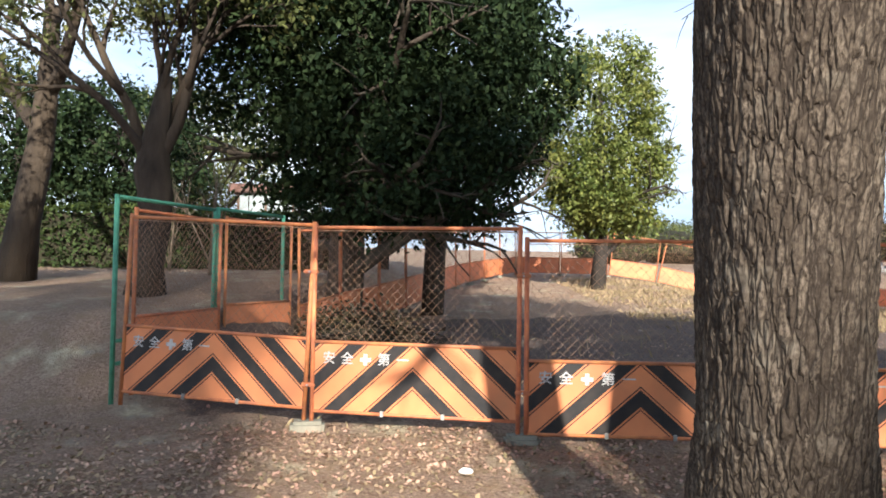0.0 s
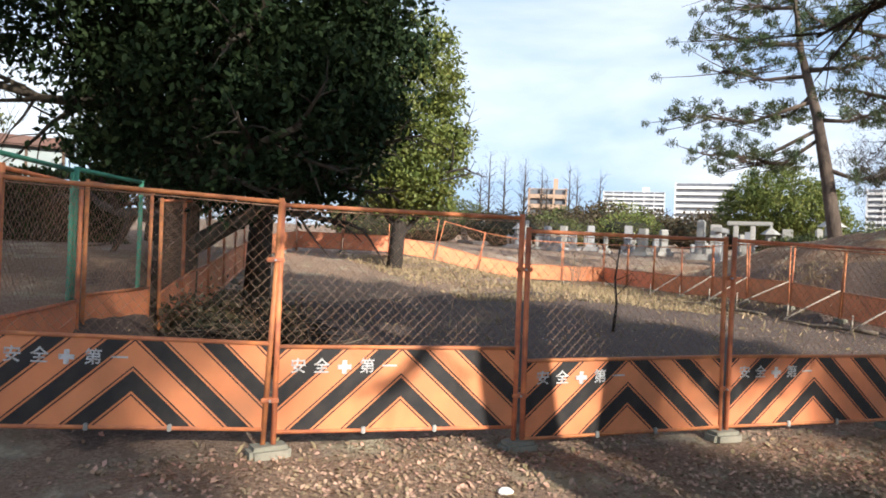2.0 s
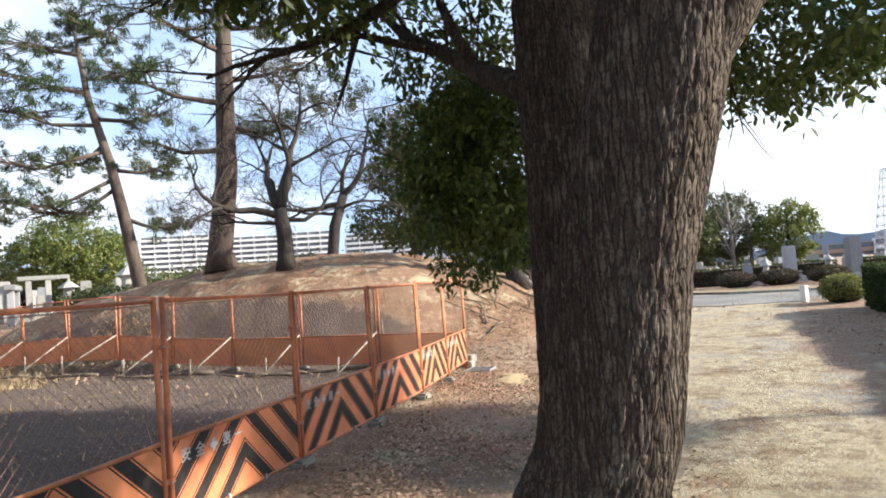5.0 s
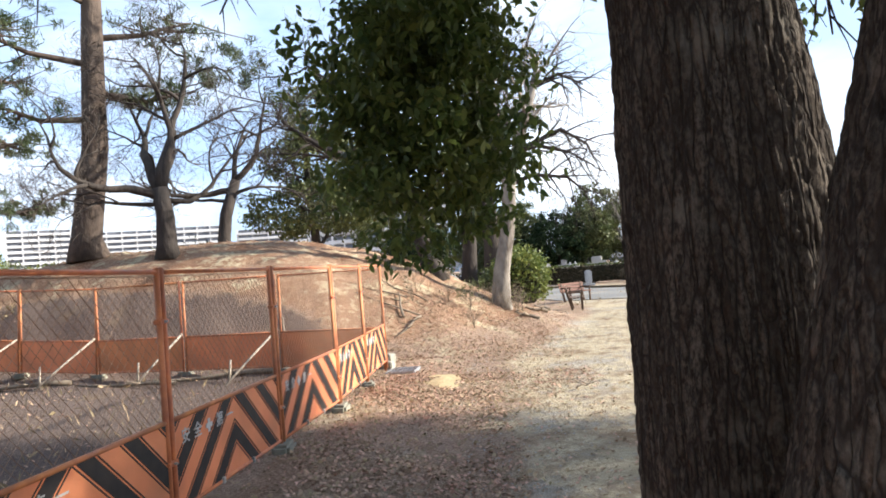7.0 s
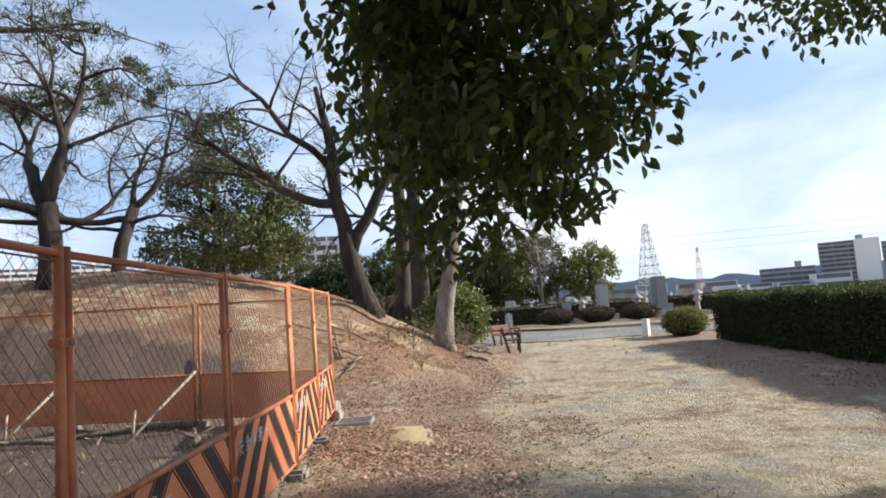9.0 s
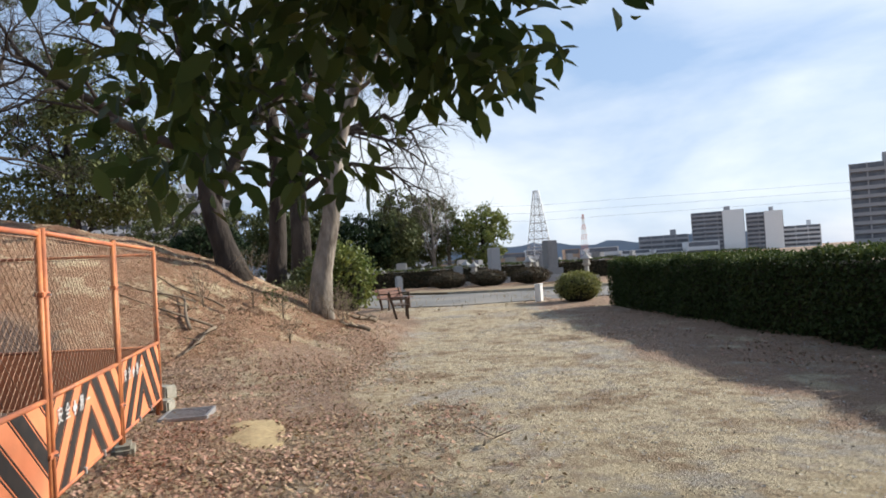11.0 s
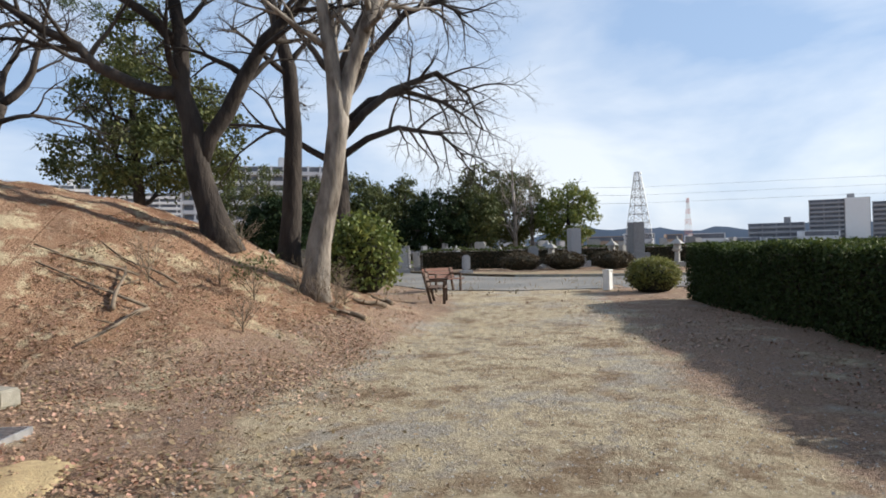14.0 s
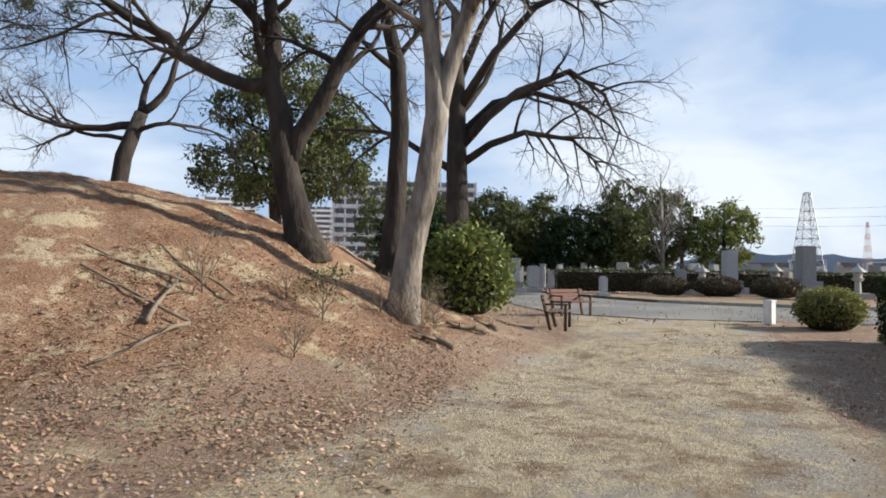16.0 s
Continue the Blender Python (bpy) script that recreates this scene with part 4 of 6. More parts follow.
# tall unseen evergreens added beyond the hedge to shade walk start and western fence
for i, (x, y, top, lobes) in enumerate((
        (-0.3, -18.0, 17.0, [(0.4, 0.3, 11.6, 2.2, 2.2, 1.4), (0, 0, 10.0, 2.6, 2.3, 1.8), (-0.3, 0.2, 13.4, 2.9, 2.5, 2.0), (0.2, 0, 16.4, 2.4, 2.2, 1.6)]),
        (-5.0, -18.5, 17.0, [(0, 0, 11.0, 2.4, 2.2, 1.8), (-0.3, 0.2, 13.8, 2.6, 2.4, 2.0), (0.2, 0, 16.2, 2.2, 2.0, 1.6)]),
        (5.6, -19.6, 14.5, [(0, 0, 11.2, 1.2, 1.2, 0.9), (0.3, 0.2, 13.6, 1.4, 1.4, 1.1)]),
        (8.5, -13.4, 13.0, [(0, 0, 8.6, 2.2, 2.1, 1.4), (-0.3, 0, 10.8, 2.4, 2.2, 1.6), (0, 0, 12.6, 1.7, 1.6, 1.2)]))):
    tree("evergreen_tree", (x, y, gz(x, y) - 0.05), "tall unseen evergreen with a dense crown, added to shade the walk", [(0, 0, 0, 0.20), (0, 0, 1.5, 0.12), (0.1, 0.1, top * 0.5, 0.075), (0.1, 0, top - 0.5, 0.03)], M_BARK,
         dict(CAM_SPEC, levels=3, length=3.0, limbs=12, first=0.7, rise=0.3), 25 + i, None, lobes, 130 if i == 2 else 480, 46, 0.20, 0.5, M_LEAF_DARK, shell=0.2, group="evergreen trees beside the walk")

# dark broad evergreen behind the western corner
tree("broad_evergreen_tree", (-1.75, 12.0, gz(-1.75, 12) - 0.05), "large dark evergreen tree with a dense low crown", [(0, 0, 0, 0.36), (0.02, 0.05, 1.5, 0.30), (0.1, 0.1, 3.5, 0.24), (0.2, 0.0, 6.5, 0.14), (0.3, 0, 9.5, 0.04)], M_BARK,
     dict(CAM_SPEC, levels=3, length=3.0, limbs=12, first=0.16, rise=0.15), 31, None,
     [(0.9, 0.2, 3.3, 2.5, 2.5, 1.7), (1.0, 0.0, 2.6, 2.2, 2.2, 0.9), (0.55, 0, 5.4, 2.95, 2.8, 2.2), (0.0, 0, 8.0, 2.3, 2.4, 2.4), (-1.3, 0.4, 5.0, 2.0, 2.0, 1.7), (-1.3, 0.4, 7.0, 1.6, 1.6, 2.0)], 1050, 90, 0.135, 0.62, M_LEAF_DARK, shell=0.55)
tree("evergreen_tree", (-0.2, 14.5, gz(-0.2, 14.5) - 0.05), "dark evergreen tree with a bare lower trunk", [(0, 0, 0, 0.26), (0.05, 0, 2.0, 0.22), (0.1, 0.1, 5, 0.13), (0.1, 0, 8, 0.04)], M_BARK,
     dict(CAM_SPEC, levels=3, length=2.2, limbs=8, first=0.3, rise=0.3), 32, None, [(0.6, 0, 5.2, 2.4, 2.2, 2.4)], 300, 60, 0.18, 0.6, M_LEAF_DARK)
# lighter round tree farther in
tree("round_evergreen_tree", (4.9, 21.3, gz(4.9, 21.3) - 0.05), "round-crowned evergreen tree, olive green in the sun", [(0, 0, 0, 0.26), (0.1, 0, 1.4, 0.20), (0.1, 0.1, 4, 0.13), (0, 0, 7, 0.05)], M_BARK_GREY,
     dict(CAM_SPEC, levels=3, length=2.4, limbs=10, first=0.2, rise=0.5), 33, None, [(0, 0, 4.9, 2.2, 2.2, 3.2), (0.2, 0.1, 3.4, 2.1, 2.0, 1.8)], 520, 60, 0.16, 0.5, M_LEAF_LIGHT)
# sparse-leaved trees on the western bank
# dark brown bark, also used for the cut branches
M_BARK_DARK = material("dark_bark", (0.055, 0.042, 0.032), (0.026, 0.020, 0.016), 6.0, 0.95, 0.9, 16, stretch=(1, 1, 0.3), third=(0.10, 0.075, 0.052), third_scale=1.3, dist=0.05)
SPARSE = dict(levels=4, kids=[4, 4, 4, 3], ratio=0.62, thin=0.55, angle=(22, 50), wander=0.12, lift=[0.08, 0.05, 0.03, 0.0], length=3.2, limbs=8, first=0.4, rise=0.95, least=0.006, mid_tips=True)
tree("camphor_tree", (-4.35, 9.9, gz(-4.35, 9.9) - 0.05), "tree with a knobbly pruned trunk and upright limbs", [(0, 0, 0, 0.31), (0.0, 0, 0.5, 0.23), (0.10, 0, 1.1, 0.22), (0.09, 0, 1.55, 0.25), (0.04, 0, 1.85, 0.26), (0.08, 0.0, 2.3, 0.19), (0.2, 0, 3.3, 0.09)], M_BARK_DARK, SPARSE, 41,
     [(0.6, (-0.45, 0.1, 0.88), 3.4, 0.10), (0.66, (0.42, -0.1, 0.9), 3.6, 0.10), (0.7, (0.05, 0.3, 0.95), 3.4, 0.085), (0.74, (0.22, 0.25, 0.94), 3.2, 0.075), (0.7, (-0.15, -0.3, 0.94), 3.2, 0.075), (0.9, (0.1, -0.1, 0.98), 3.0, 0.065)],
     [(0.1, 0.0, 5.4, 1.9, 1.8, 1.4)], 56, 40, 0.12, 0.4, M_LEAF_OLIVE, tip_leaves=14)
tree("camphor_tree", (-7.6, 12.0, gz(-7.6, 12) - 0.05), "dark-trunked tree with thin leafy crown", [(0, 0, 0, 0.34), (0.1, 0, 1.0, 0.26), (0.35, 0, 2.4, 0.23), (0.45, 0, 3.6, 0.18), (0.5, 0, 5, 0.12)], M_BARK_DARK, SPARSE, 42,
     [(0.55, (-0.6, 0.1, 0.8), 3.6, 0.14), (0.7, (0.6, -0.1, 0.8), 3.8, 0.13), (0.85, (0.0, 0.4, 0.92), 3.4, 0.1), (0.95, (-0.35, 0.3, 0.9), 3.2, 0.09)],
     [(0.4, 0.0, 6.0, 2.4, 2.2, 1.7), (-0.6, 0.2, 4.4, 1.4, 1.2, 0.8)], 90, 42, 0.12, 0.4, M_LEAF_OLIVE, tip_leaves=18)
for i, (x, y, h, w) in enumerate([(-16, 25, 7.5, 3.5), (-12.5, 26, 7.0, 3.2), (-2.2, 25, 6.0, 2.4), (-21, 20, 8, 4), (-12.5, 33, 9, 4)]):
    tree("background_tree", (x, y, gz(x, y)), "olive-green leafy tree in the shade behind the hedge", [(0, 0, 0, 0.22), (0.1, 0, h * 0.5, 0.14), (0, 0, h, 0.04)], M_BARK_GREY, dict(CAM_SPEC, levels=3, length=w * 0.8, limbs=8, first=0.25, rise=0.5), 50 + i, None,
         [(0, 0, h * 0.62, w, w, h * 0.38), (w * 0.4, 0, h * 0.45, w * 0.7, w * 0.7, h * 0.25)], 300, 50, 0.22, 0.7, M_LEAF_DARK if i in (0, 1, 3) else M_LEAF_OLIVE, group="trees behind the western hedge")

# sapling in the enclosure and pale bare shrubs
SHRUB = dict(levels=3, kids=[4, 4, 3], ratio=0.6, thin=0.5, angle=(14, 38), wander=0.08, lift=[0.06, 0.05, 0.04], length=1.2, limbs=9, first=0.05, rise=1.1, least=0.004)
tree("sapling", (5.25, 10.6, gz(5.25, 10.6) - 0.03), "thin leafless sapling growing in the enclosure", [(0, 0, 0, 0.028), (0.05, 0, 0.5, 0.022), (0.0, 0, 0.95, 0.018), (0.08, 0, 1.5, 0.008)], M_BARK, dict(SHRUB, levels=2, length=0.5, limbs=6, first=0.4, rise=0.5), 61, category="sapling")
for i, (x, y, s) in enumerate([(-5.0, 14.5, 1.0), (-6.2, 15.3, 0.8), (12.6, 22.5, 0.5), (11.2, 20.8, 0.45)]):
    tree("bare_shrub", (x, y, gz(x, y)), "pale leafless shrub of upright twigs", [(0, 0, 0, 0.05 * s), (0, 0, 0.4 * s, 0.04 * s), (0.05, 0, 1.0 * s, 0.03 * s), (0.1, 0, 2.2 * s, 0.01)], M_TWIG, dict(SHRUB, length=1.9 * s), 62 + i, category="shrub", group="bare shrubs")

# pines on the mound
def pine(at, label, trunk, pads, seed, mat=None, per=150, needle=0.30):
    rng, nrng = random.Random(seed), np.random.default_rng(seed)
    tr = thing("pine_tree", at, label, "tree", "pines on the mound")
    t = Tubes()
    tp = [Vector(p[:3]) for p in trunk]
    t.add(tp, [p[3] for p in trunk], 12, 0.14)
    cs, sp = [], []
    for f, dx, dy, dz, size in pads:
        i = min(int(f * (len(tp) - 1)), len(tp) - 2)
        u = f * (len(tp) - 1) - i
        p = tp[i].lerp(tp[i + 1], u)
        e = p + Vector((dx, dy, dz))
        mid = p.lerp(e, 0.5) + Vector((0, 0, -0.12 * (e - p).length + 0.25 * dz))
        t.add([p, p.lerp(mid, 0.55), mid, mid.lerp(e, 0.5) + Vector((0, 0, 0.05)), e], [0.11, 0.09, 0.07, 0.05, 0.03], 6)
        for k in range(int(22 * size)):
            b = mid.lerp(e, rng.uniform(-0.1, 1.1))
            q = b + Vector((rng.gauss(0, 0.75) * size, rng.gauss(0, 0.75) * size, rng.uniform(-0.35, 0.55) * size))
            t.add([b, b.lerp(q, 0.5) + Vector((0, 0, -0.05)), q], [0.03, 0.022, 0.012], 4)
            cs.append(q)
            sp.append(0.30 * rng.uniform(0.8, 1.3))
    child("trunk", t.mesh("trunk", M_BARK_PINE), tr)
    ob = child("crown", quads_of("crown", leaf_points(cs, sp, per, needle, nrng, 0.7, 0.10, -0.45, 0.0), M_NEEDLE), tr)
    ob["kind"] = "stuff"
    return tr


pine((18.95, 14.05, gz(18.95, 14.05) - 0.1), "tall old pine with a thick straight trunk", [(0, 0, 0, 0.62), (0.03, 0.05, 0.7, 0.42), (0.12, -0.28, 3.3, 0.36), (0.22, -0.36, 6.5, 0.30), (0.35, -0.38, 9, 0.24), (0.6, -0.2, 13, 0.14)],
     [(0.45, -1.6, 2.2, 0.3, 0.7), (0.5, 1.5, -2.4, 0.2, 0.8), (0.55, -1.9, 2.6, 0.8, 0.9), (0.6, 1.8, -2.2, 0.9, 1.0), (0.68, -2, 1.5, 0.9, 1.0), (0.75, 2, -1.6, 0.8, 1.1), (0.8, 0.3, 2.6, 0.8, 1.2), (0.85, -0.5, -2.5, 1.0, 1.2), (0.95, 1.2, 1.2, 1, 1.3), (1.0, -1, -0.6, 0.9, 1.3)], 71, per=48)
pine((25.6, 21.8, gz(25.6, 21.8) - 0.1), "slender leaning pine with layered drooping boughs", [(0, -0.2, 0, 0.36), (-0.06, 0.02, 1.8, 0.30), (-0.22, 0.42, 4.4, 0.27), (-0.4, 0.9, 7.2, 0.22), (-0.58, 1.72, 10.2, 0.15), (-0.6, 2.25, 13.5, 0.07)],
     [(0.42, 1.4, -2.0, -0.3, 1.0), (0.52, -1.6, 2.6, -1.0, 1.3), (0.55, -2.6, 4.2, -0.9, 1.5), (0.58, 1.5, -1.8, 0.2, 1.1), (0.64, -2.9, 4.6, -0.2, 1.6), (0.66, 0.2, 2.4, -0.6, 1.3), (0.72, -2.0, 3.0, 0.6, 1.6), (0.74, 1.8, -2.4, 0.4, 1.4), (0.82, -2.0, 2.6, 0.8, 1.6), (0.86, 1.4, -2.2, 0.6, 1.6), (0.93, -0.8, 2.0, 0.6, 1.6), (0.97, 0.8, -1.4, 0.7, 1.5), (1.0, 0, 0, 0.7, 1.4)], 72, per=64, needle=0.34)

# leafless and thin-crowned trees on the mound
MOUND_T = dict(BARE, levels=5, length=3.2, kids=[6, 6, 5, 4], least=0.009, wander=0.2)
tree("bare_tree", (17.6, 11.2, gz(17.6, 11.2) - 0.08), "low-forking leafless tree on the mound", [(0, 0, 0, 0.34), (0.0, 0.0, 0.4, 0.27), (0.02, 0, 1.2, 0.24), (0.05, 0.1, 1.9, 0.22)], M_BARK_GREY, MOUND_T, 81,
     [(0.9, (-0.30, 0.85, 0.45), 3.8, 0.13), (0.95, (-0.1, 0.42, 0.9), 4.6, 0.15), (1.0, (0.1, 0.02, 0.99), 4.8, 0.15), (0.92, (0.1, -0.38, 0.9), 4.4, 0.13), (0.85, (0.3, -0.85, 0.40), 3.2, 0.09), (0.8, (-0.3, 0.9, 0.2), 2.8, 0.07), (1.0, (0.4, 0.2, 0.9), 4.2, 0.12)],
     tip_leaves=2, leaf=0.34, spread=0.22, leaf_mat=M_TWIG_GREY, wide=0.035, hang=-0.2, group="trees on the mound")
tree("bare_tree", (30.8, 14.5, 2.5), "leaning grey tree with a wide leafless crown", [(0, 0, 0, 0.36), (0.0, 0.0, 0.8, 0.30), (0.1, -0.2, 2.6, 0.28), (0.3, -0.7, 4.2, 0.24)], M_BARK_GREY, dict(MOUND_T, length=4.4), 82,
     [(0.9, (-0.3, 0.8, 0.5), 4.6, 0.17), (1.0, (0.1, -0.6, 0.8), 4.8, 0.17), (0.95, (0.2, 0.3, 0.93), 4.8, 0.15), (0.85, (0, -0.95, 0.25), 4.0, 0.1), (0.8, (0.1, 0.95, 0.2), 4.0, 0.1)], [(-0.6, 2.6, 8.2, 1.6, 1.8, 0.6), (0.3, -0.6, 9.6, 2.0, 2.2, 0.8), (0.2, -2.8, 7.6, 1.0, 1.2, 0.5)], 60, 60, 0.32, 0.45, M_NEEDLE, wide=0.12, hang=-0.3, group="trees on the mound")
# group at the mound's southern foot
FOOT = dict(BARE, levels=5, length=2.4, limbs=5, first=0.6, kids=[5, 5, 5, 4, 3])
at = (19.75, 4.36, gz(19.75, 4.36) - 0.32)
fork_tree = tree("bare_tree", at, "leafless tree with a dark forked trunk and a long low limb", trunk_of(at, [(19.75, 4.34, at[2], 0.50), (19.72, 4.40, at[2] + 0.45, 0.33), (19.7, 4.48, 2.2, 0.26), (19.7, 4.66, 2.8, 0.235), (19.7, 4.75, 3.3, 0.225), (19.7, 4.80, 3.9, 0.20), (19.7, 4.99, 4.5, 0.185), (19.68, 4.96, 5.5, 0.15), (19.65, 5.1, 6.4, 0.12), (19.6, 5.35, 7.6, 0.06)]),
                 M_BARK_GREY, FOOT, 83, group="leafless trees at the mound's foot")
bough(fork_tree, at, [(19.7, 4.70, 3.0, 0.17), (19.72, 4.48, 3.6, 0.165), (19.72, 4.14, 4.1, 0.155), (19.72, 3.82, 4.75, 0.14), (19.72, 3.38, 5.53, 0.115), (19.7, 2.6, 6.32, 0.085), (19.7, 2.0, 7.2, 0.045)], M_BARK_GREY, FOOT, 831)
bough(fork_tree, at, [(19.7, 4.98, 4.45, 0.15), (19.6, 5.4, 4.46, 0.13), (19.5, 5.78, 4.58, 0.12), (19.3, 6.42, 4.88, 0.105), (19.2, 6.65, 5.2, 0.09), (19.0, 7.3, 5.5, 0.075), (18.8, 8.1, 6.1, 0.05), (18.7, 8.5, 6.9, 0.025)], M_BARK_GREY, FOOT, 832, 11)
bough(fork_tree, at, [(19.68, 4.96, 5.3, 0.11), (19.6, 5.5, 5.9, 0.10), (19.5, 6.1, 6.3, 0.085), (19.3, 6.7, 7.2, 0.06), (19.2, 7.5, 7.9, 0.03)], M_BARK_GREY, FOOT, 833)
at = (22.5, 3.35, gz(22.5, 3.35) - 0.3)
slim_tree = tree("bare_tree", at, "slim dark leafless tree with a slightly bent trunk", trunk_of(at, [(22.5, 3.37, at[2], 0.40), (22.5, 3.30, at[2] + 0.6, 0.27), (22.5, 3.22, 2.3, 0.23), (22.5, 3.13, 4.3, 0.20), (22.5, 3.2, 5.7, 0.17), (22.5, 3.46, 6.7, 0.14), (22.5, 3.8, 8.4, 0.07)]), M_BARK_GREY, dict(FOOT, limbs=8, first=0.55), 84, group="leafless trees at the mound's foot")
at = (18.95, 2.5, gz(18.95, 2.5) - 0.28)
pale_tree = tree("bare_tree", at, "leafless tree with pale flaking bark and twin stems", trunk_of(at, [(18.95, 2.56, at[2], 0.42), (18.95, 2.50, at[2] + 0.4, 0.28), (18.95, 2.40, 1.5, 0.235), (18.97, 2.16, 2.57, 0.205), (19.0, 1.98, 3.8, 0.19), (19.0, 2.06, 4.7, 0.15), (19.0, 2.17, 5.43, 0.13), (19.0, 2.25, 6.1, 0.11), (19.0, 2.3, 8.0, 0.05)]), M_BARK_PALE, FOOT, 85, group="leafless trees at the mound's foot")
bough(pale_tree, at, [(19.0, 1.99, 3.7, 0.16), (19.02, 1.86, 4.3, 0.155), (19.02, 1.70, 4.85, 0.145), (19.0, 1.4, 5.66, 0.13), (19.0, 1.2, 6.2, 0.115), (19.0, 0.85, 7.4, 0.05)], M_BARK_PALE, FOOT, 851, 8, 1.6)
arch_at = (28.2, 2.3, gz(28.2, 2.3) - 0.1)
arch_tree = tree("bare_tree", arch_at, "old leafless tree with wide arching boughs and fine twigs", [(0, 0, 0, 0.52), (0.0, 0, 1.0, 0.40), (0.0, -0.05, 2.6, 0.36), (0.0, 0.0, 4.6, 0.32), (0.0, 0.0, 7.0, 0.22), (0.0, 0.1, 9.0, 0.12)], M_BARK_GREY, dict(BARE, levels=5, length=5, kids=[6, 6, 5, 4, 3], lift=[0.0, -0.055, -0.05, -0.04, -0.03], taper=0.85), 86,
     [(0.55, (0.2, 0.8, 0.5), 4.8, 0.13), (0.8, (0, 0.6, 0.8), 4.6, 0.12), (0.9, (-0.2, -0.4, 0.9), 4.4, 0.1), (0.7, (0.2, -0.5, 0.85), 5.0, 0.12)], group="leafless trees at the mound's foot")
DROOP = dict(BARE, levels=5, kids=[6, 6, 5, 4, 3], lift=[0.0, -0.03, -0.05, -0.04, -0.03])
at = arch_at
for k, pts in enumerate((
        [(28.2, 2.3, 4.8, 0.16), (28.1, 1.4, 5.8, 0.14), (28.0, 0.5, 6.5, 0.12), (28.0, -1.0, 7.1, 0.085), (28.0, -2.0, 6.4, 0.05), (28.0, -2.5, 5.2, 0.02)],
        [(28.2, 2.3, 4.3, 0.13), (28.2, 1.3, 5.0, 0.11), (28.2, 0.3, 5.35, 0.09), (28.1, -1.1, 5.1, 0.06), (28.0, -1.9, 4.3, 0.025)],
        [(28.2, 2.3, 6.0, 0.15), (27.8, 1.2, 7.6, 0.12), (27.6, 0.0, 8.9, 0.10), (27.6, -1.0, 9.3, 0.07), (27.6, -2.0, 8.8, 0.03)],
        [(28.2, 2.3, 5.2, 0.13), (28.5, 1.2, 6.3, 0.11), (28.5, 0.0, 6.6, 0.09), (28.4, -1.3, 6.2, 0.06), (28.3, -2.3, 5.5, 0.025)],
        [(28.2, 2.3, 6.8, 0.14), (28.4, 1.6, 8.6, 0.11), (28.4, 0.8, 10.0, 0.08), (28.4, 0.0, 10.8, 0.04)])):
    bough(arch_tree, at, pts, M_BARK_GREY, DROOP, 861 + k, 12, 1.9)
# leafy group behind the mound
tree("leafy_tree", (42.2, 12.4, 1.2), "spreading evergreen tree with layered crown", [(0, 0, 0, 0.35), (0, 0.3, 3, 0.28), (0.1, 0.6, 7, 0.18), (0.2, 0.4, 12, 0.06)], M_BARK_GREY, dict(CAM_SPEC, levels=3, length=4.5, limbs=12, first=0.3, rise=0.4), 91, None,
     [(0, 0, 5.0, 4.6, 4.8, 1.7), (0, -0.5, 8.0, 3.9, 3.8, 1.9), (0, -0.3, 11.0, 2.3, 2.3, 1.9), (0, -3.2, 6.2, 2.2, 2.0, 1.9)], 430, 60, 0.25, 0.75, M_LEAF_OLIVE)


# ---- hedges and bushes ----
def hedge(name, a, b, thick, height, label, seed, count, leaf, mat, z=None):
    """A clipped hedge: a solid core, near black for inner shade, under a skin of leaves, its front face along a to b.
    """
    rng = np.random.default_rng(seed)
    a, b = Vector((*a, 0)), Vector((*b, 0))
    d = (b - a)
    length = d.length
    d.normalize()
    nrm = Vector((-d.y, d.x, 0))
    z0 = gz(a.x, a.y) if z is None else z
    hg = thing(name, (a.x, a.y, z0), label, "hedge")
    m = Matrix(((d.x, nrm.x, 0, 0), (d.y, nrm.y, 0, 0), (0, 0, 1, 0), (0, 0, 0, 1)))
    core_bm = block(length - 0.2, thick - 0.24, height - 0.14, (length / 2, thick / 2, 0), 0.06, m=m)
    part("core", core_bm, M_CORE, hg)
    u = rng.random((count, 3))
    face = rng.random(count)
    p = u * np.array([length, thick, height])
    tot = length * thick + 2 * length * height + 2 * thick * height
    c1, c2 = length * thick / tot, (length * thick + length * height) / tot
    c3, c4 = c2 + length * height / tot, c2 + length * height / tot + thick * height / tot
    top = face < c1
    p[top, 2] = height
    p[(face >= c1) & (face < c2), 1] = 0
    p[(face >= c2) & (face < c3), 1] = thick
    p[(face >= c3) & (face < c4), 0] = 0
    p[face >= c4, 0] = length
    p[:, 2] += 0.05 * np.sin(p[:, 0] * 1.3) * (p[:, 2] / height) + 0.03 * np.sin(p[:, 0] * 3.7 + p[:, 1])
    p[:, 1] += 0.05 * np.sin(p[:, 0] * 1.9 + 1)
    p += rng.normal(size=(count, 3)) * 0.035
    q = p[:, :1] * np.array(d) + p[:, 1:2] * np.array(nrm) + p[:, 2:3] * np.array([0, 0, 1.0])
    # top leaves are coloured lighter than the sides, as the lit face
    for nm, sel, mt in (("side_leaves", ~top, mat), ("top_leaves", top, M_HEDGE_LIT_TOP)):
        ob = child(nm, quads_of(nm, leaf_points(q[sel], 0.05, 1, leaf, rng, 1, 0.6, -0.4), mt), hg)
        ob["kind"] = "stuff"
    return hg


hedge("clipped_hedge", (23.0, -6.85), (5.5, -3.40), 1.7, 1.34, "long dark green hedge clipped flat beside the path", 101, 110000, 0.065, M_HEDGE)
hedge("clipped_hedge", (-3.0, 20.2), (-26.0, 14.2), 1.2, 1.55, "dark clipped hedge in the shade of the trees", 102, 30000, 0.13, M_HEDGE)


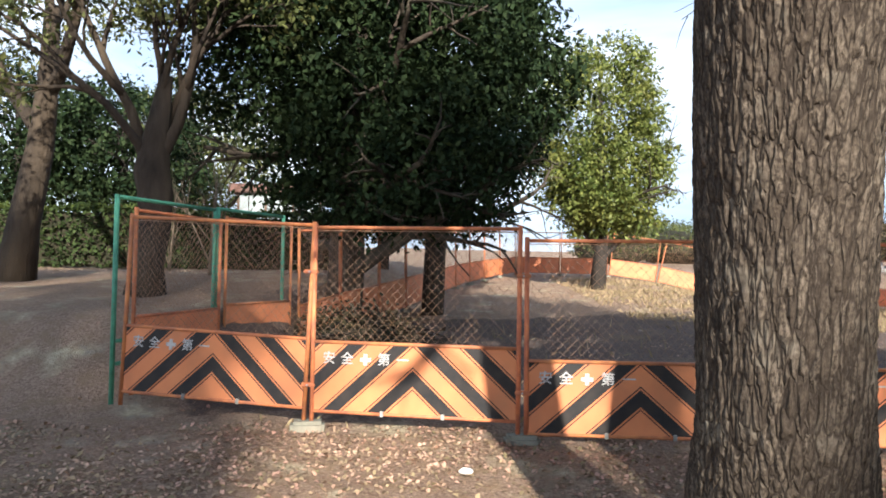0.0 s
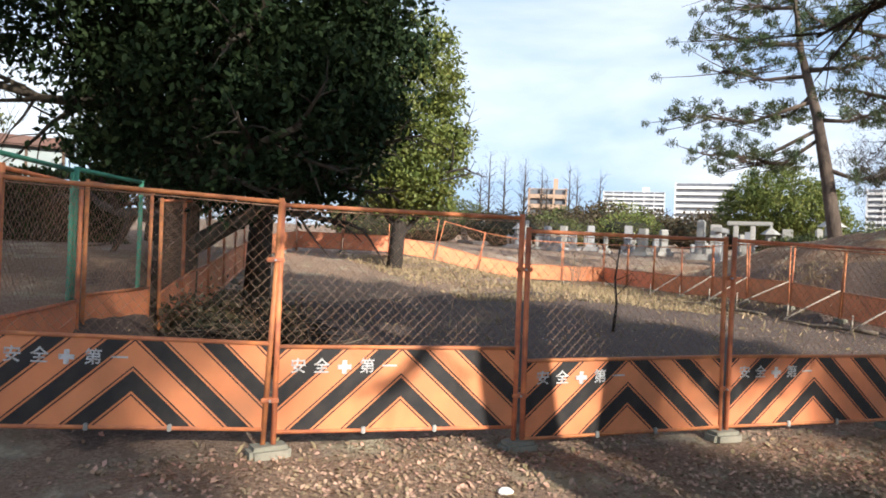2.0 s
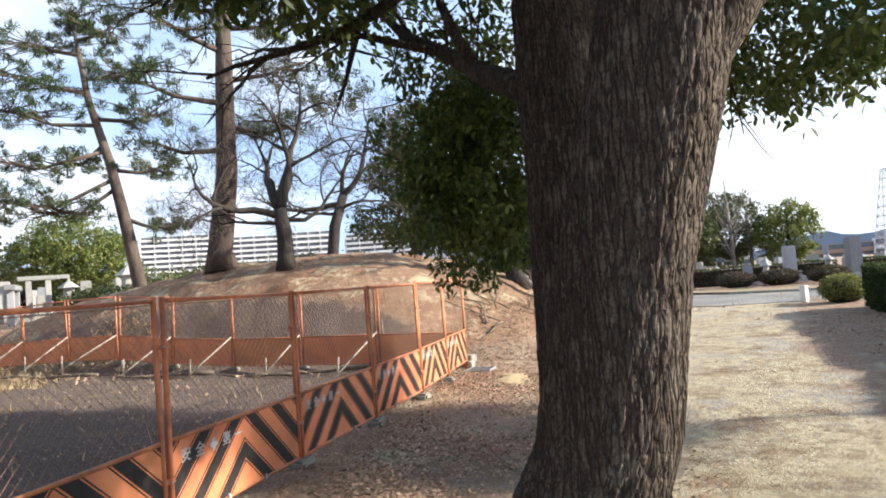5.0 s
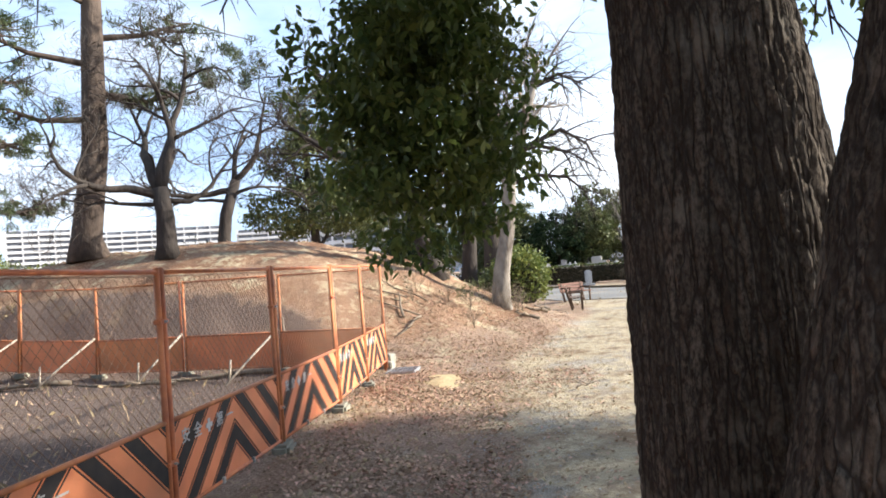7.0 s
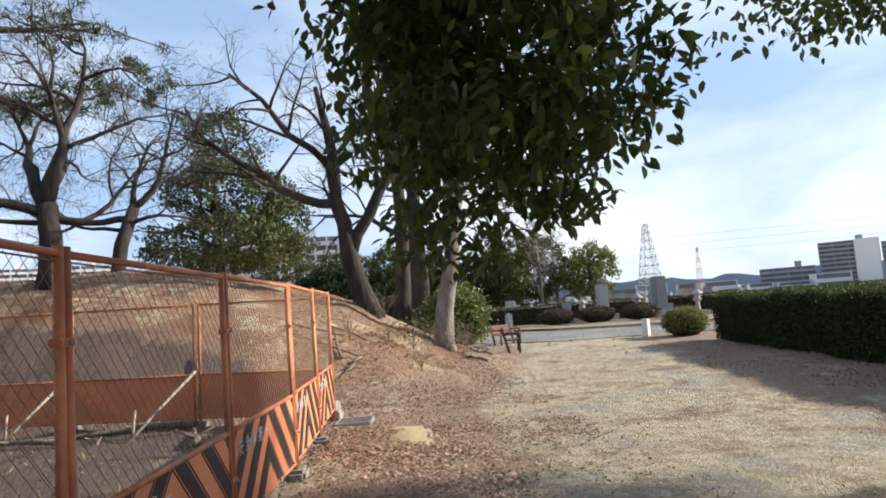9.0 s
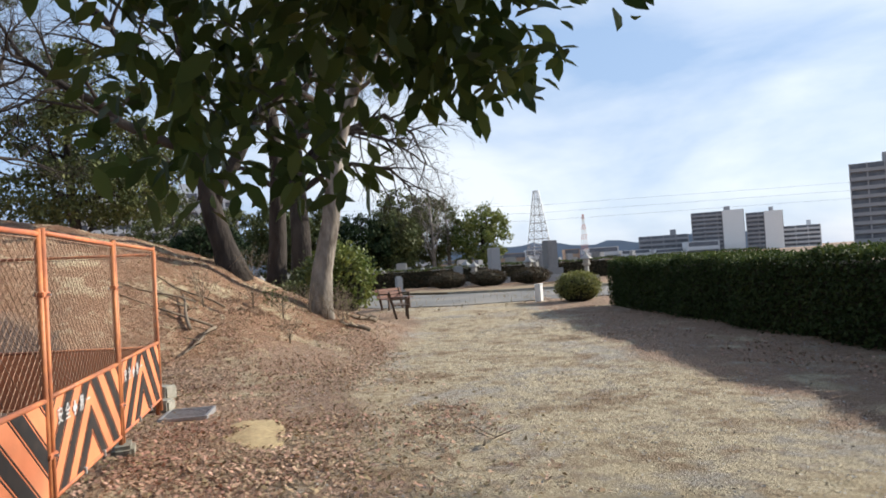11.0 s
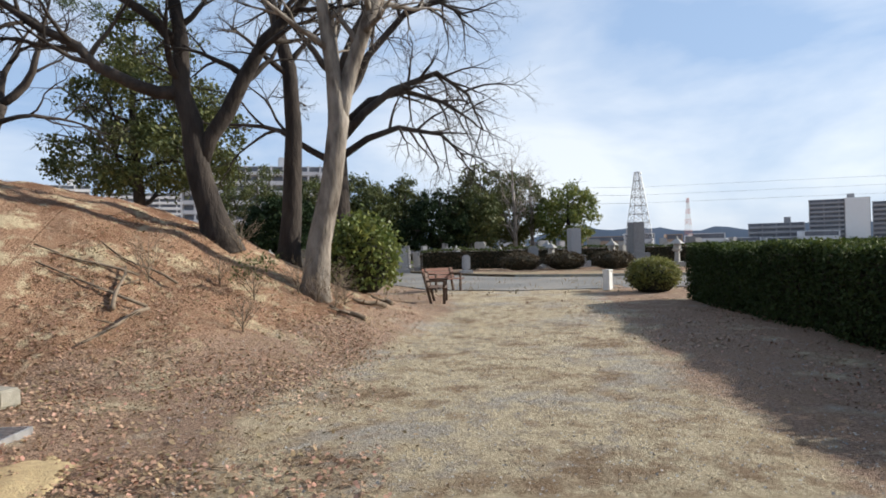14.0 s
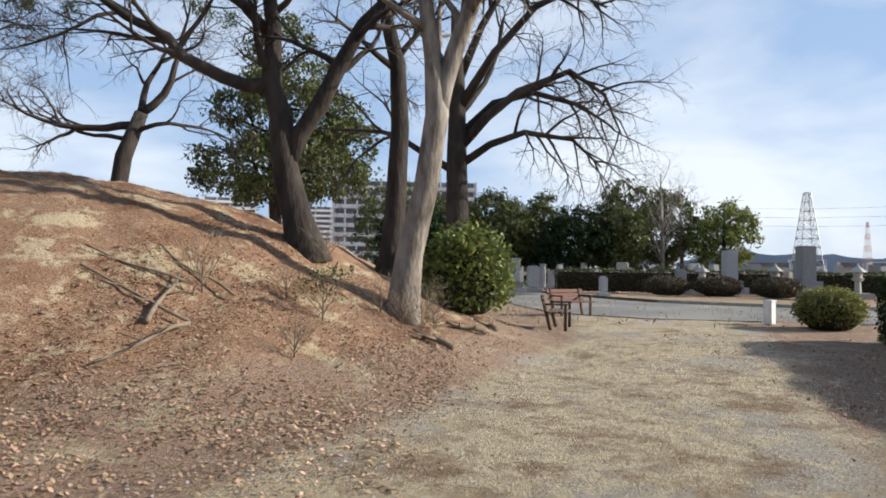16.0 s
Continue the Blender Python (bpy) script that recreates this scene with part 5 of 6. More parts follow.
def bush(name, x, y, rx, ry, h, mat, seed, label, count=5000, leaf=0.07, z=None, group="", rough=0.08, low=0.15):
    rng = np.random.default_rng(seed)
    bs = thing(name, (x, y, gz(x, y) if z is None else z), label, "bush", group)
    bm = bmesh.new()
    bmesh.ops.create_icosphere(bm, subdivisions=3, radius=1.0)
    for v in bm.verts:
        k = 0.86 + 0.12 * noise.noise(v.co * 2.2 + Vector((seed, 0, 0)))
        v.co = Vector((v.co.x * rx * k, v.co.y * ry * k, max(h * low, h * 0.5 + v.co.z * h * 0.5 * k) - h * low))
    # solid core, its near-black colour standing for shade behind the leaves
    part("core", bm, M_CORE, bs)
    v = rng.normal(size=(count, 3))
    v /= np.linalg.norm(v, axis=1, keepdims=True)
    v = v[v[:, 2] > -0.75]
    k = 0.96 + rng.normal(size=(len(v), 1)) * rough
    p = v * k * np.array([rx, ry, h * 0.5]) + np.array([0, 0, h * 0.5])
    ob = child("leaves", quads_of("leaves", leaf_points(p, 0.04, 1, leaf, rng, 1, 0.5, -0.3), mat), bs)
    ob["kind"] = "stuff"
    return bs


bush("round_bush", 26.1, -7.35, 0.78, 0.78, 1.05, M_BUSH_LIGHT, 111, "clipped round olive-green bush beside the hedge", 7000, 0.08)
for i, (x, y) in enumerate([(45.2, -7.8), (44.5, -10.3), (43.6, -12.9)]):
    bush("oval_bush", x, y, 1.2, 1.15, 1.05, M_BROWN_BUSH, 112 + i, "low oval clipped bush with brownish winter leaves", 5000, 0.10, z=0.0, group="oval bushes behind the kerb")
bush("leafy_shrub", 22.3, 1.65, 0.9, 0.85, 1.75, M_LEAF_LIGHT, 120, "bright green leafy shrub at the mound's foot", 5200, 0.14, rough=0.16)
bush("leafy_shrub", 24.6, 1.9, 1.5, 1.0, 1.4, M_LEAF_OLIVE, 121, "olive leafy shrub at the mound's foot", 4200, 0.13, rough=0.16)
bush("low_hedge_bush", 43.0, 1.6, 2.6, 1.4, 1.0, M_LEAF_LIGHT, 122, "yellow-green low clipped bushes near the road", 5000, 0.12, z=0.0)
bush("low_hedge_bush", 47.0, 2.4, 2.2, 1.2, 1.1, M_LEAF_LIGHT, 123, "yellow-green low clipped bushes near the road", 4000, 0.12, z=0.0)
for i, (x, y, h) in enumerate([(17.3, 3.35, 0.5), (16.6, 4.75, 0.6), (15.9, 3.3, 0.35), (18.2, 2.1, 0.5), (19.0, 2.1, 0.55), (18.4, 2.75, 0.5), (18.3, 2.4, 0.45), (18.6, 1.95, 0.4), (17.4, 3.9, 0.4), (19.5, 3.9, 0.55)]):
    tree("dry_weed", (x, y, gz(x, y) - 0.02), "dry twiggy weed on the slope", [(0, 0, 0, 0.012), (0, 0, h * 0.3, 0.01), (0.03, 0, h, 0.005)], M_TWIG, dict(SHRUB, levels=3, length=h * 0.9, limbs=14, rise=0.8), 130 + i, category="weed", group="dry weeds on the slope",
         tip_leaves=2 if i == 0 else 0, leaf=0.06, spread=0.06, leaf_mat=M_LEAF_OLIVE)


# ---- benches, post, grate, blocks ----
def bench(x, y, turn, wood, label):
    be = thing("park_bench", (x, y, gz(x, y) + 0.0), label, "bench", "park benches", turn=turn)
    for i in range(4):
        part("seat_slat", block(1.5, 0.10, 0.035, (0, -0.2 + 0.125 * i, 0.42), 0.006), wood, be)
    for i in range(3):
        part("back_slat", block(1.5, 0.03, 0.11, (0, 0, 0), 0.006), wood, be, at=pose(0, 0.25 + 0.035 * i, 0.46 + 0.125 * i, -14, 0, 0))
    for s in (-0.6, 0.6):
        part("leg", block(0.07, 0.07, 0.42, (s, -0.2, 0), 0.006), M_TIMBER, be)
        part("back_leg", block(0.07, 0.07, 0.86, (0, 0, 0), 0.006), M_TIMBER, be, at=pose(s, 0.14, 0, -14, 0, 0))
        part("arm", block(0.07, 0.58, 0.045, (s, 0.04, 0.60), 0.006), M_TIMBER, be)
        part("arm_post", block(0.06, 0.06, 0.2, (s, -0.2, 0.42), 0.005), M_TIMBER, be)
    return be


bench(24.6, -0.46, -10, M_TIMBER, "dark weathered wooden park bench with armrests")
bench(29.4, -1.25, -52, M_TIMBER_RED, "reddish wooden park bench facing the road")

wp = thing("marker_post", (27.5, -6.42, -0.13), "short white painted marker post", "post", turn=38)
part("body", block(0.24, 0.24, 0.62, bevel=0.02), M_WHITE, wp)
part("cap", block(0.27, 0.27, 0.05, (0, 0, 0.62), 0.012), M_WHITE, wp)

gr = thing("drain_grate", (11.8, 4.60, gz(11.8, 4.6) - 0.045), "galvanised drain grate with parallel bars", "drain grate", turn=-6)
for s in (-1, 1):
    part("side_bar", block(0.56, 0.03, 0.07, (0, s * 0.24, 0), 0.004), M_STEEL, gr)
    part("end_bar", block(0.03, 0.45, 0.07, (s * 0.265, 0, 0), 0.004), M_STEEL, gr)
for i in range(11):
    part("bar", block(0.014, 0.45, 0.05, (-0.2375 + 0.0475 * i, 0, 0.015)), M_STEEL, gr)
for x, y, t_, s in ((13.0, 5.1, 60, 0.9), (12.15, 4.98, 75, 0.7)):
    cb = thing("concrete_block", (x, y, gz(x, y) - 0.02), "weathered concrete block lying beside the fence", "concrete block", "blocks by the fence", turn=t_)
    part("body", block(0.55 * s, 0.22, 0.19 * s, bevel=0.02), M_CONCRETE, cb)

sd = thing("sand_heap", (10.75, 3.95, gz(10.75, 3.95) - 0.05), "low heap of pale yellow sand", "sand heap")
bm = bmesh.new()
bmesh.ops.create_icosphere(bm, subdivisions=4, radius=1.0)
for v in bm.verts:
    k = 1 + 0.2 * noise.noise(v.co * 2.0)
    v.co = Vector((v.co.x * 0.75 * k, v.co.y * 0.42 * k, v.co.z * 0.085 * k + 0.012 * noise.noise(v.co * 6)))
part("body", bm, material("yellow_sand", (0.46, 0.36, 0.20), (0.36, 0.28, 0.16), 20, 0.95, 0.5, 60), sd, smooth=True)

for x, y, t_, l_, r_ in ((14.0, 7.2, 20, 1.6, 0.05), (12.0, 8.0, 100, 2.2, 0.05), (11.6, 9.4, 80, 2.0, 0.04), (12.3, 12.0, 95, 2.4, 0.05), (13.0, 15.4, 85, 2.4, 0.05), (13.2, 17.6, 110, 1.8, 0.04), (11.0, 6.6, 15, 1.3, 0.045),
                         (15.95, 5.3, 84, 1.5, 0.024), (16.5, 5.6, 98, 1.4, 0.022), (16.9, 5.0, 75, 1.2, 0.02), (16.1, 5.0, 10, 1.1, 0.035), (15.2, 4.7, 160, 1.2, 0.03), (13.9, 6.0, 5, 0.9, 0.025), (17.9, 1.9, 70, 0.6, 0.05), (19.4, 1.5, 120, 0.7, 0.06), (20.6, 1.2, 40, 0.6, 0.05), (9.4, 1.9, -30, 0.5, 0.012)):
    if not 11.9 < x < 13.3 or y > 5.2:
        brush_log(x, y, t_, l_, r_)


bush("weed_heap", -1.2, 9.3, 0.8, 0.6, 0.7, M_BROWN_BUSH, 128, "tangle of dry grey-green weeds inside the fence", 2600, 0.09, rough=0.25)
def brush_pile(x, y, rx, ry, h, count, seed):
    """A heap of cut branches thrown across one another."""
    rng = random.Random(seed)
    bp = thing("brush_pile", (x, y, gz(x, y) - 0.04), "heap of dark cut branches and twigs inside the fence", "brush pile", "brush piles under the tree")
    for mat, n, nm in ((M_BARK_DARK, count, "tangle"), (M_TWIG, count // 9, "kindling")):
        t = Tubes()
        for _ in range(n):
            u, a, b = rng.random() ** 0.5, rng.uniform(0, math.tau), rng.uniform(0, math.tau)
            px, py = rx * u * math.cos(a), ry * u * math.sin(a)
            top = h * (1 - u * u) * rng.uniform(0.15, 1.0)
            ln, r = rng.uniform(0.3, 0.85), rng.uniform(0.006, 0.022)
            d = Vector((math.cos(b), math.sin(b), rng.uniform(-0.35, 0.35)))
            c = Vector((px, py, top + 0.06))
            ends = [c - d * ln * 0.5, c + Vector((rng.uniform(-0.05, 0.05), rng.uniform(-0.05, 0.05), rng.uniform(-0.03, 0.05))), c + d * ln * 0.5]
            for p in ends:
                p.z = max(p.z, 0.03)
            t.add(ends, [r, r * 0.8, r * 0.35], 5)
        ob = child(nm, t.mesh(nm, mat), bp)
        ob["kind"] = "stuff"
    return bp


brush_pile(-0.9, 9.6, 1.1, 0.8, 0.6, 260, 301)
brush_pile(-1.35, 8.6, 0.7, 0.6, 0.5, 200, 302)
sc = thing("paper_scrap", (0.20, 5.05, gz(0.2, 5.05) + 0.01), "crumpled white paper scrap on the leaves", "litter")
bm = bmesh.new()
bmesh.ops.create_icosphere(bm, subdivisions=2, radius=0.045)
for v in bm.verts:
    v.co = Vector((v.co.x * 1.2, v.co.y, v.co.z * 0.5)) + noise.noise_vector(v.co * 40) * 0.012
part("scrap", bm, M_WHITE, sc)


# ---- gravestones ----
def gravestone(x, y, z, h, seed, kind, mat, turn):
    rng = random.Random(seed)
    gs = thing("gravestone", (x, y, z), {"pillar": "grey stone grave pillar on a stepped base", "cross": "grey stone cross on a base", "lantern": "stone lantern among the graves", "slab": "upright weathered grave slab"}[kind], "gravestone" if kind != "lantern" else "stone lantern", "gravestones", turn=turn)
    w = h * 0.42
    part("base", block(w * 1.5, w * 1.5, h * 0.16, bevel=0.02), mat, gs)
    if kind == "pillar":
        part("step", block(w * 1.05, w * 1.05, h * 0.16, (0, 0, h * 0.16), 0.02), mat, gs)
        part("pillar", block(w * 0.66, w * 0.66, h * 0.68, (0, 0, h * 0.32), 0.04), mat, gs)
    elif kind == "slab":
        part("slab", block(w * 1.1, w * 0.4, h * 0.84, (0, 0, h * 0.16), 0.08), mat, gs)
    elif kind == "cross":
        part("pillar", block(w * 0.5, w * 0.4, h * 0.84, (0, 0, h * 0.16), 0.02), mat, gs)
        part("arm", block(w * 1.3, w * 0.36, h * 0.16, (0, 0, h * 0.62), 0.02), mat, gs)
    else:
        for nm, r1, r2, z0, z1 in (("shaft", 0.16, 0.13, 0.16, 0.5), ("platform", 0.2, 0.3, 0.5, 0.58), ("firebox", 0.2, 0.2, 0.58, 0.75), ("roof", 0.42, 0.1, 0.75, 0.9), ("finial", 0.08, 0.03, 0.9, 1.0)):
            bm = bmesh.new()
            bmesh.ops.create_cone(bm, cap_ends=True, segments=6, radius1=r1 * w * 1.4, radius2=r2 * w * 1.4, depth=(z1 - z0) * h)
            bmesh.ops.translate(bm, vec=(0, 0, (z0 + z1) / 2 * h), verts=bm.verts)
            part(nm, bm, mat, gs)
    return gs


rg = random.Random(5)
for k in range(70):
    row = k % 7
    x, y = 52.5 + row * 2.4 + rg.uniform(-0.5, 0.5), -26 + (k // 7) * 2.9 + rg.uniform(-0.8, 0.8)
    gravestone(x, y, gz(x, y), rg.uniform(1.0, 2.1), k, rg.choice(["pillar", "pillar", "pillar", "slab", "lantern", "cross"]), rg.choice([M_STONE, M_PALE_STONE]), rg.uniform(60, 120))
for x, y, h, kd in ((48.2, -12.1, 2.5, "pillar"), (45.2, -15.0, 2.7, "pillar"), (47.6, -10.4, 1.7, "lantern"), (46.4, -8.9, 1.4, "slab"), (46.6, -14.0, 1.8, "lantern"), (44.0, -17.0, 1.8, "lantern"), (45.5, 0.2, 1.9, "pillar"), (46.2, -0.8, 1.5, "slab"), (43.0, -4.2, 1.0, "slab")):
    gravestone(x, y, 0.0, h, 1, kd, M_STONE if kd != "lantern" else M_PALE_STONE, 95)
for k in range(46):
    x = 20 + rg.uniform(0, 16)
    y = 46 - (x - 20) * 0.75 + rg.uniform(-6, 6)
    gravestone(x, y, gz(x, y), rg.uniform(0.9, 2.0), 200 + k, rg.choice(["pillar", "pillar", "slab", "lantern"]), rg.choice([M_STONE, M_PALE_STONE, M_PALE_STONE]), rg.uniform(200, 260))
for k in range(24):
    x, y = 50 + rg.uniform(0, 14), 1 + rg.uniform(0, 9)
    gravestone(x, y, gz(x, y), rg.uniform(1.0, 1.9), 300 + k, rg.choice(["pillar", "slab", "lantern"]), M_PALE_STONE, rg.uniform(60, 120))
tg = thing("stone_gate", (27.2, 30.0, gz(27.2, 30)), "grey stone memorial gate with a flat lintel", "memorial", turn=35)
for s in (-0.8, 0.8):
    part("pillar", block(0.3, 0.3, 1.7, (s, 0, 0), 0.02), M_STONE, tg)
part("lintel", block(2.4, 0.5, 0.28, (0, 0, 1.7), 0.04), M_STONE, tg)
for i, (a, b, h) in enumerate([((51.5, -2.5), (50.0, -15.5), 1.3), ((49.6, -16.5), (45, -31), 1.3), ((64, 12), (66, -4), 1.4)]):
    hedge("low_hedge", b, a, 0.9, h, "low brown-green clipped hedge among the graves", 140 + i, 9000, 0.12, M_BROWN_BUSH, 0.0)

# ---- woods beyond the cemetery ----
for i, (x, y, h, w, mt) in enumerate([(69.0, 0.2, 6.2, 2.2, M_LEAF_OLIVE), (67.0, -9.0, 6.0, 2.2, M_LEAF_OLIVE), (71.7, 1.5, 7.4, 2.4, M_LEAF_OLIVE), (71.6, -2.9, 7.1, 2.0, M_LEAF_OLIVE), (66, -5.6, 5.8, 2.6, M_LEAF_DARK), (70.7, -10.2, 8.2, 2.6, M_LEAF_OLIVE), (72, -14.0, 7.6, 2.6, M_LEAF_OLIVE), (68.6, -18.3, 6.4, 2.4, M_LEAF_LIGHT), (74, 6.5, 7.8, 3.2, M_LEAF_OLIVE), (60, 7.5, 5.0, 2.6, M_LEAF_DARK), (78, 12, 9, 4, M_LEAF_OLIVE)]):
    h, w = h * 1.18, w * 1.14
    tree("wood_tree", (x, y, -0.1), "rounded evergreen tree at the cemetery's edge", [(0, 0, 0, 0.25), (0.1, 0, h * 0.4, 0.18), (0, 0, h * 0.9, 0.05)], M_BARK_GREY, dict(CAM_SPEC, levels=2, length=w, limbs=8, first=0.3, rise=0.6), 150 + i, None,
         [(0, 0, h * 0.6, w, w, h * 0.4), (0.3, 0.8, h * 0.45, w * 0.8, w * 0.9, h * 0.36)], 230, 50, 0.30, 0.65, mt, group="evergreens at the cemetery's edge", shell=0.65)
tree("tall_bare_tree", (67.5, -12.8, 0), "tall bare tree with pale stem among the evergreens", [(0, 0, 0, 0.24), (0, 0, 4, 0.16), (0, 0.2, 9.6, 0.04)], M_BARK_PALE, dict(BARE, levels=4, length=3.6, limbs=14, first=0.2, rise=1.0, kids=[6, 5, 4], least=0.022), 170)
tree("tall_bare_tree", (70.5, -15.2, 0), "tall bare tree with pale stem among the evergreens", [(0, 0, 0, 0.2), (0, 0, 4, 0.14), (0, 0.2, 9.0, 0.04)], M_BARK_PALE, dict(BARE, levels=4, length=3.6, limbs=14, first=0.25, rise=1.0, kids=[6, 5, 4], least=0.022), 171)
for x, y, h, kd in ((29.1, 33.5, 2.5, "slab"), (31.1, 34.3, 2.3, "pillar"), (29.3, 31.8, 1.6, "slab"), (31.7, 30.6, 2.4, "lantern"), (33.8, 31.2, 2.2, "pillar"), (35.3, 30.9, 1.7, "lantern"), (34.0, 29.2, 2.3, "slab"), (35.2, 29.3, 3.3, "lantern"), (33.8, 27.8, 1.6, "pillar")):
    gravestone(x, y, gz(x, y), h, 1, kd, M_PALE_STONE, 220)
# stone gateway of two posts and a lintel before a grave plot
sg = thing("stone_gateway", (31.6, 32.3, gz(31.6, 32.3)), "pale stone gateway of two posts and a beam", "stone gateway", turn=-50)
for s in (-0.62, 0.35):
    part("post", block(0.3, 0.3, 2.3, (s, 0, 0), 0.03), M_PALE_STONE, sg)
part("lintel", block(2.6, 0.36, 0.26, (0.15, 0, 2.3), 0.04), M_PALE_STONE, sg)
# round tree and shrubs by the northern graves
tree("round_evergreen_tree", (43.6, 40.3, 2.6), "round olive-green evergreen tree among the graves", [(0, 0, 0, 0.25), (0, 0, 3, 0.18), (0, 0, 6, 0.05)], M_BARK_GREY, dict(CAM_SPEC, levels=2, length=3, limbs=10, first=0.2, rise=0.5), 180, None,
     [(0, 0, 3.8, 4.0, 4.0, 2.9), (1.8, -1.8, 3.0, 2.8, 2.8, 2.2), (-1.5, 1.5, 3.0, 2.8, 2.8, 2.0)], 520, 55, 0.24, 0.65, M_LEAF_LIGHT)
for i, (x, y, r, h, mt) in enumerate([(34, 26, 2.6, 2.2, M_LEAF_OLIVE), (30, 27, 2.0, 1.8, M_LEAF_OLIVE), (22, 46, 3.2, 2.6, M_BROWN_BUSH), (28, 50, 3.4, 2.6, M_LEAF_OLIVE), (18, 52, 3.2, 3.2, M_LEAF_OLIVE), (38, 52, 3, 3.4, M_LEAF_LIGHT), (33, 55, 3, 3, M_BROWN_BUSH), (45, 20, 3, 2.2, M_LEAF_OLIVE), (52, 14, 3, 2, M_LEAF_OLIVE), (12, 48, 3, 3, M_LEAF_OLIVE)]):
    bush("far_shrub", x, y, r, r, h, mt, 190 + i, "rounded shrub among the far graves", 2600, 0.22, rough=0.12, group="shrubs among the far graves")
for i in range(11):
    u = i / 10
    x, y = 60 + 26 * u + rg.uniform(-1.5, 1.5), 138 - 12 * u + rg.uniform(-3, 3)
    h = rg.uniform(13, 19)
    tree("conical_bare_tree", (x, y, gz(x, y)), "tall slim leafless conifer far off", [(0, 0, 0, 0.28), (0, 0, h * 0.5, 0.18), (0, 0, h, 0.03)], M_BARK_GREY, dict(BARE, levels=3, length=3.0, limbs=26, first=0.2, rise=0.75, kids=[4, 3], least=0.03, angle=(20, 40)), 210 + i, group="row of leafless conifers")


# belt of trees and low houses before the far buildings
for i in range(34):
    b0 = radians(18 + 1.75 * i + rg.uniform(-0.6, 0.6))
    d0 = rg.uniform(95, 150)
    x, y = d0 * math.cos(b0), d0 * math.sin(b0)
    h = rg.uniform(3.6, 6.8) * (0.75 if 25 < math.degrees(b0) < 45 else 1)
    bush("far_tree", x, y, h * 0.75, h * 0.75, h, rg.choice([M_LEAF_OLIVE, M_LEAF_LIGHT, M_LEAF_OLIVE, M_BROWN_BUSH]), 400 + i, "rounded tree in the distance before the buildings", 1500, 0.55, rough=0.13, group="distant belt of trees")
# green belt beyond the mound, before the long blocks
for i in range(12):
    b = radians(17.5 + 1.75 * i + rg.uniform(-0.5, 0.5))
    dd = 84 + rg.uniform(-8, 10)
    x, y, top = dd * math.cos(b), 3 + dd * math.sin(b), rg.uniform(4.6, 6.6)
    bush("far_tree", x, y, rg.uniform(2.0, 3.0), rg.uniform(2.0, 3.0), top - gz(x, y) + 0.3, rg.choice([M_LEAF_OLIVE, M_LEAF_LIGHT, M_LEAF_OLIVE, M_LEAF_DARK]), 450 + i, "rounded green tree behind the mound before the long blocks", 1500, 0.34, rough=0.2, group="distant belt of trees")


# ---- far buildings ----
def building(a, b, z0, z1, depth, floors, wall_mat, label, bays=0, roof=True, blank=0.0):
    """A slab block whose front runs from a to b in plan, with a window band and a parapet on each storey. blank: part
    of the width coloured white as a sunlit end.
    """
    d = Vector((b[0] - a[0], b[1] - a[1]))
    w = d.length
    bd = thing("apartment_building", ((a[0] + b[0]) / 2, (a[1] + b[1]) / 2, z0), label, "building", "far apartment buildings", turn=math.degrees(math.atan2(d.y, d.x)))
    part("wall", block(w, depth, z1 - z0, (0, depth / 2, 0)), wall_mat, bd)
    fh = (z1 - z0) / floors
    for i in range(floors):
        part("window_band", block(w * (0.97 - blank), 0.3, fh * 0.50, (-w * blank / 2, -0.05, i * fh + fh * 0.42)), M_GLASS_DARK, bd)
        part("balcony", block(w * (0.985 - blank), 1.2, fh * 0.40, (-w * blank / 2, -0.62, i * fh)), wall_mat, bd)
    # end part without windows, coloured white to look sunlit
    if blank:
        part("end_wall", block(w * blank, depth * 1.1, (z1 - z0) * 1.01, (w * (0.5 - blank / 2), depth / 2 - 1.0, 0)), M_WHITE, bd, "plain end wall coloured white as if sunlit")
    for j in range(bays + 1):
        part("pier", block(0.5, 1.4, z1 - z0, (-w / 2 + w * j / max(bays, 1), -0.6, 0)), wall_mat, bd)
    if roof:
        part("roof_house", block(w * 0.12, depth * 0.5, fh * 1.1, (w * 0.2, depth / 2, z1 - z0)), wall_mat, bd)
    return bd


building((231, 262), (250, 244.5), 5.9, 38.7, 12, 11, M_FACADE, "white apartment block with dark window bands", 1)
building((326, 231), (345, 201), 5.9, 40.5, 12, 12, M_FACADE, "long white apartment block on the skyline", 5)
building((346, 199), (362, 166), 5.9, 38.2, 12, 11, M_FACADE, "long white apartment block on the skyline", 5)
building((363, 164), (374, 139), 5.9, 39.0, 12, 10, M_FACADE, "long white apartment block on the skyline", 4)
building((376, 132), (396, 66), 5.9, 35.5, 12, 10, M_FACADE, "long white apartment block on the skyline", 8)
building((293, 405), (326, 379), 5.9, 48.0, 12, 14, M_FACADE, "pale low apartment block far off", 6)
building((98.5, 175), (107.5, 169), 5.9, 20.5, 8, 5, M_FACADE_TAN, "tan building with a small tower", 3)
building((200, 50), (206.5, 9), 2, 26.5, 12, 9, M_FACADE, "large grey-white apartment block with balconies", 12)
# two towers: shade put into the grey fronts, sun into the white ends
building((370, -260), (352, -284), -6, 25, 14, 12, M_FACADE_GREY, "apartment tower with balconies, front coloured grey for shade, end white for sun", 4, True, 0.4)
building((351, -285), (338, -300), -6, 22.5, 14, 11, M_FACADE_GREY, "apartment tower with balconies, front coloured grey for shade, end white for sun", 3, True, 0.5)
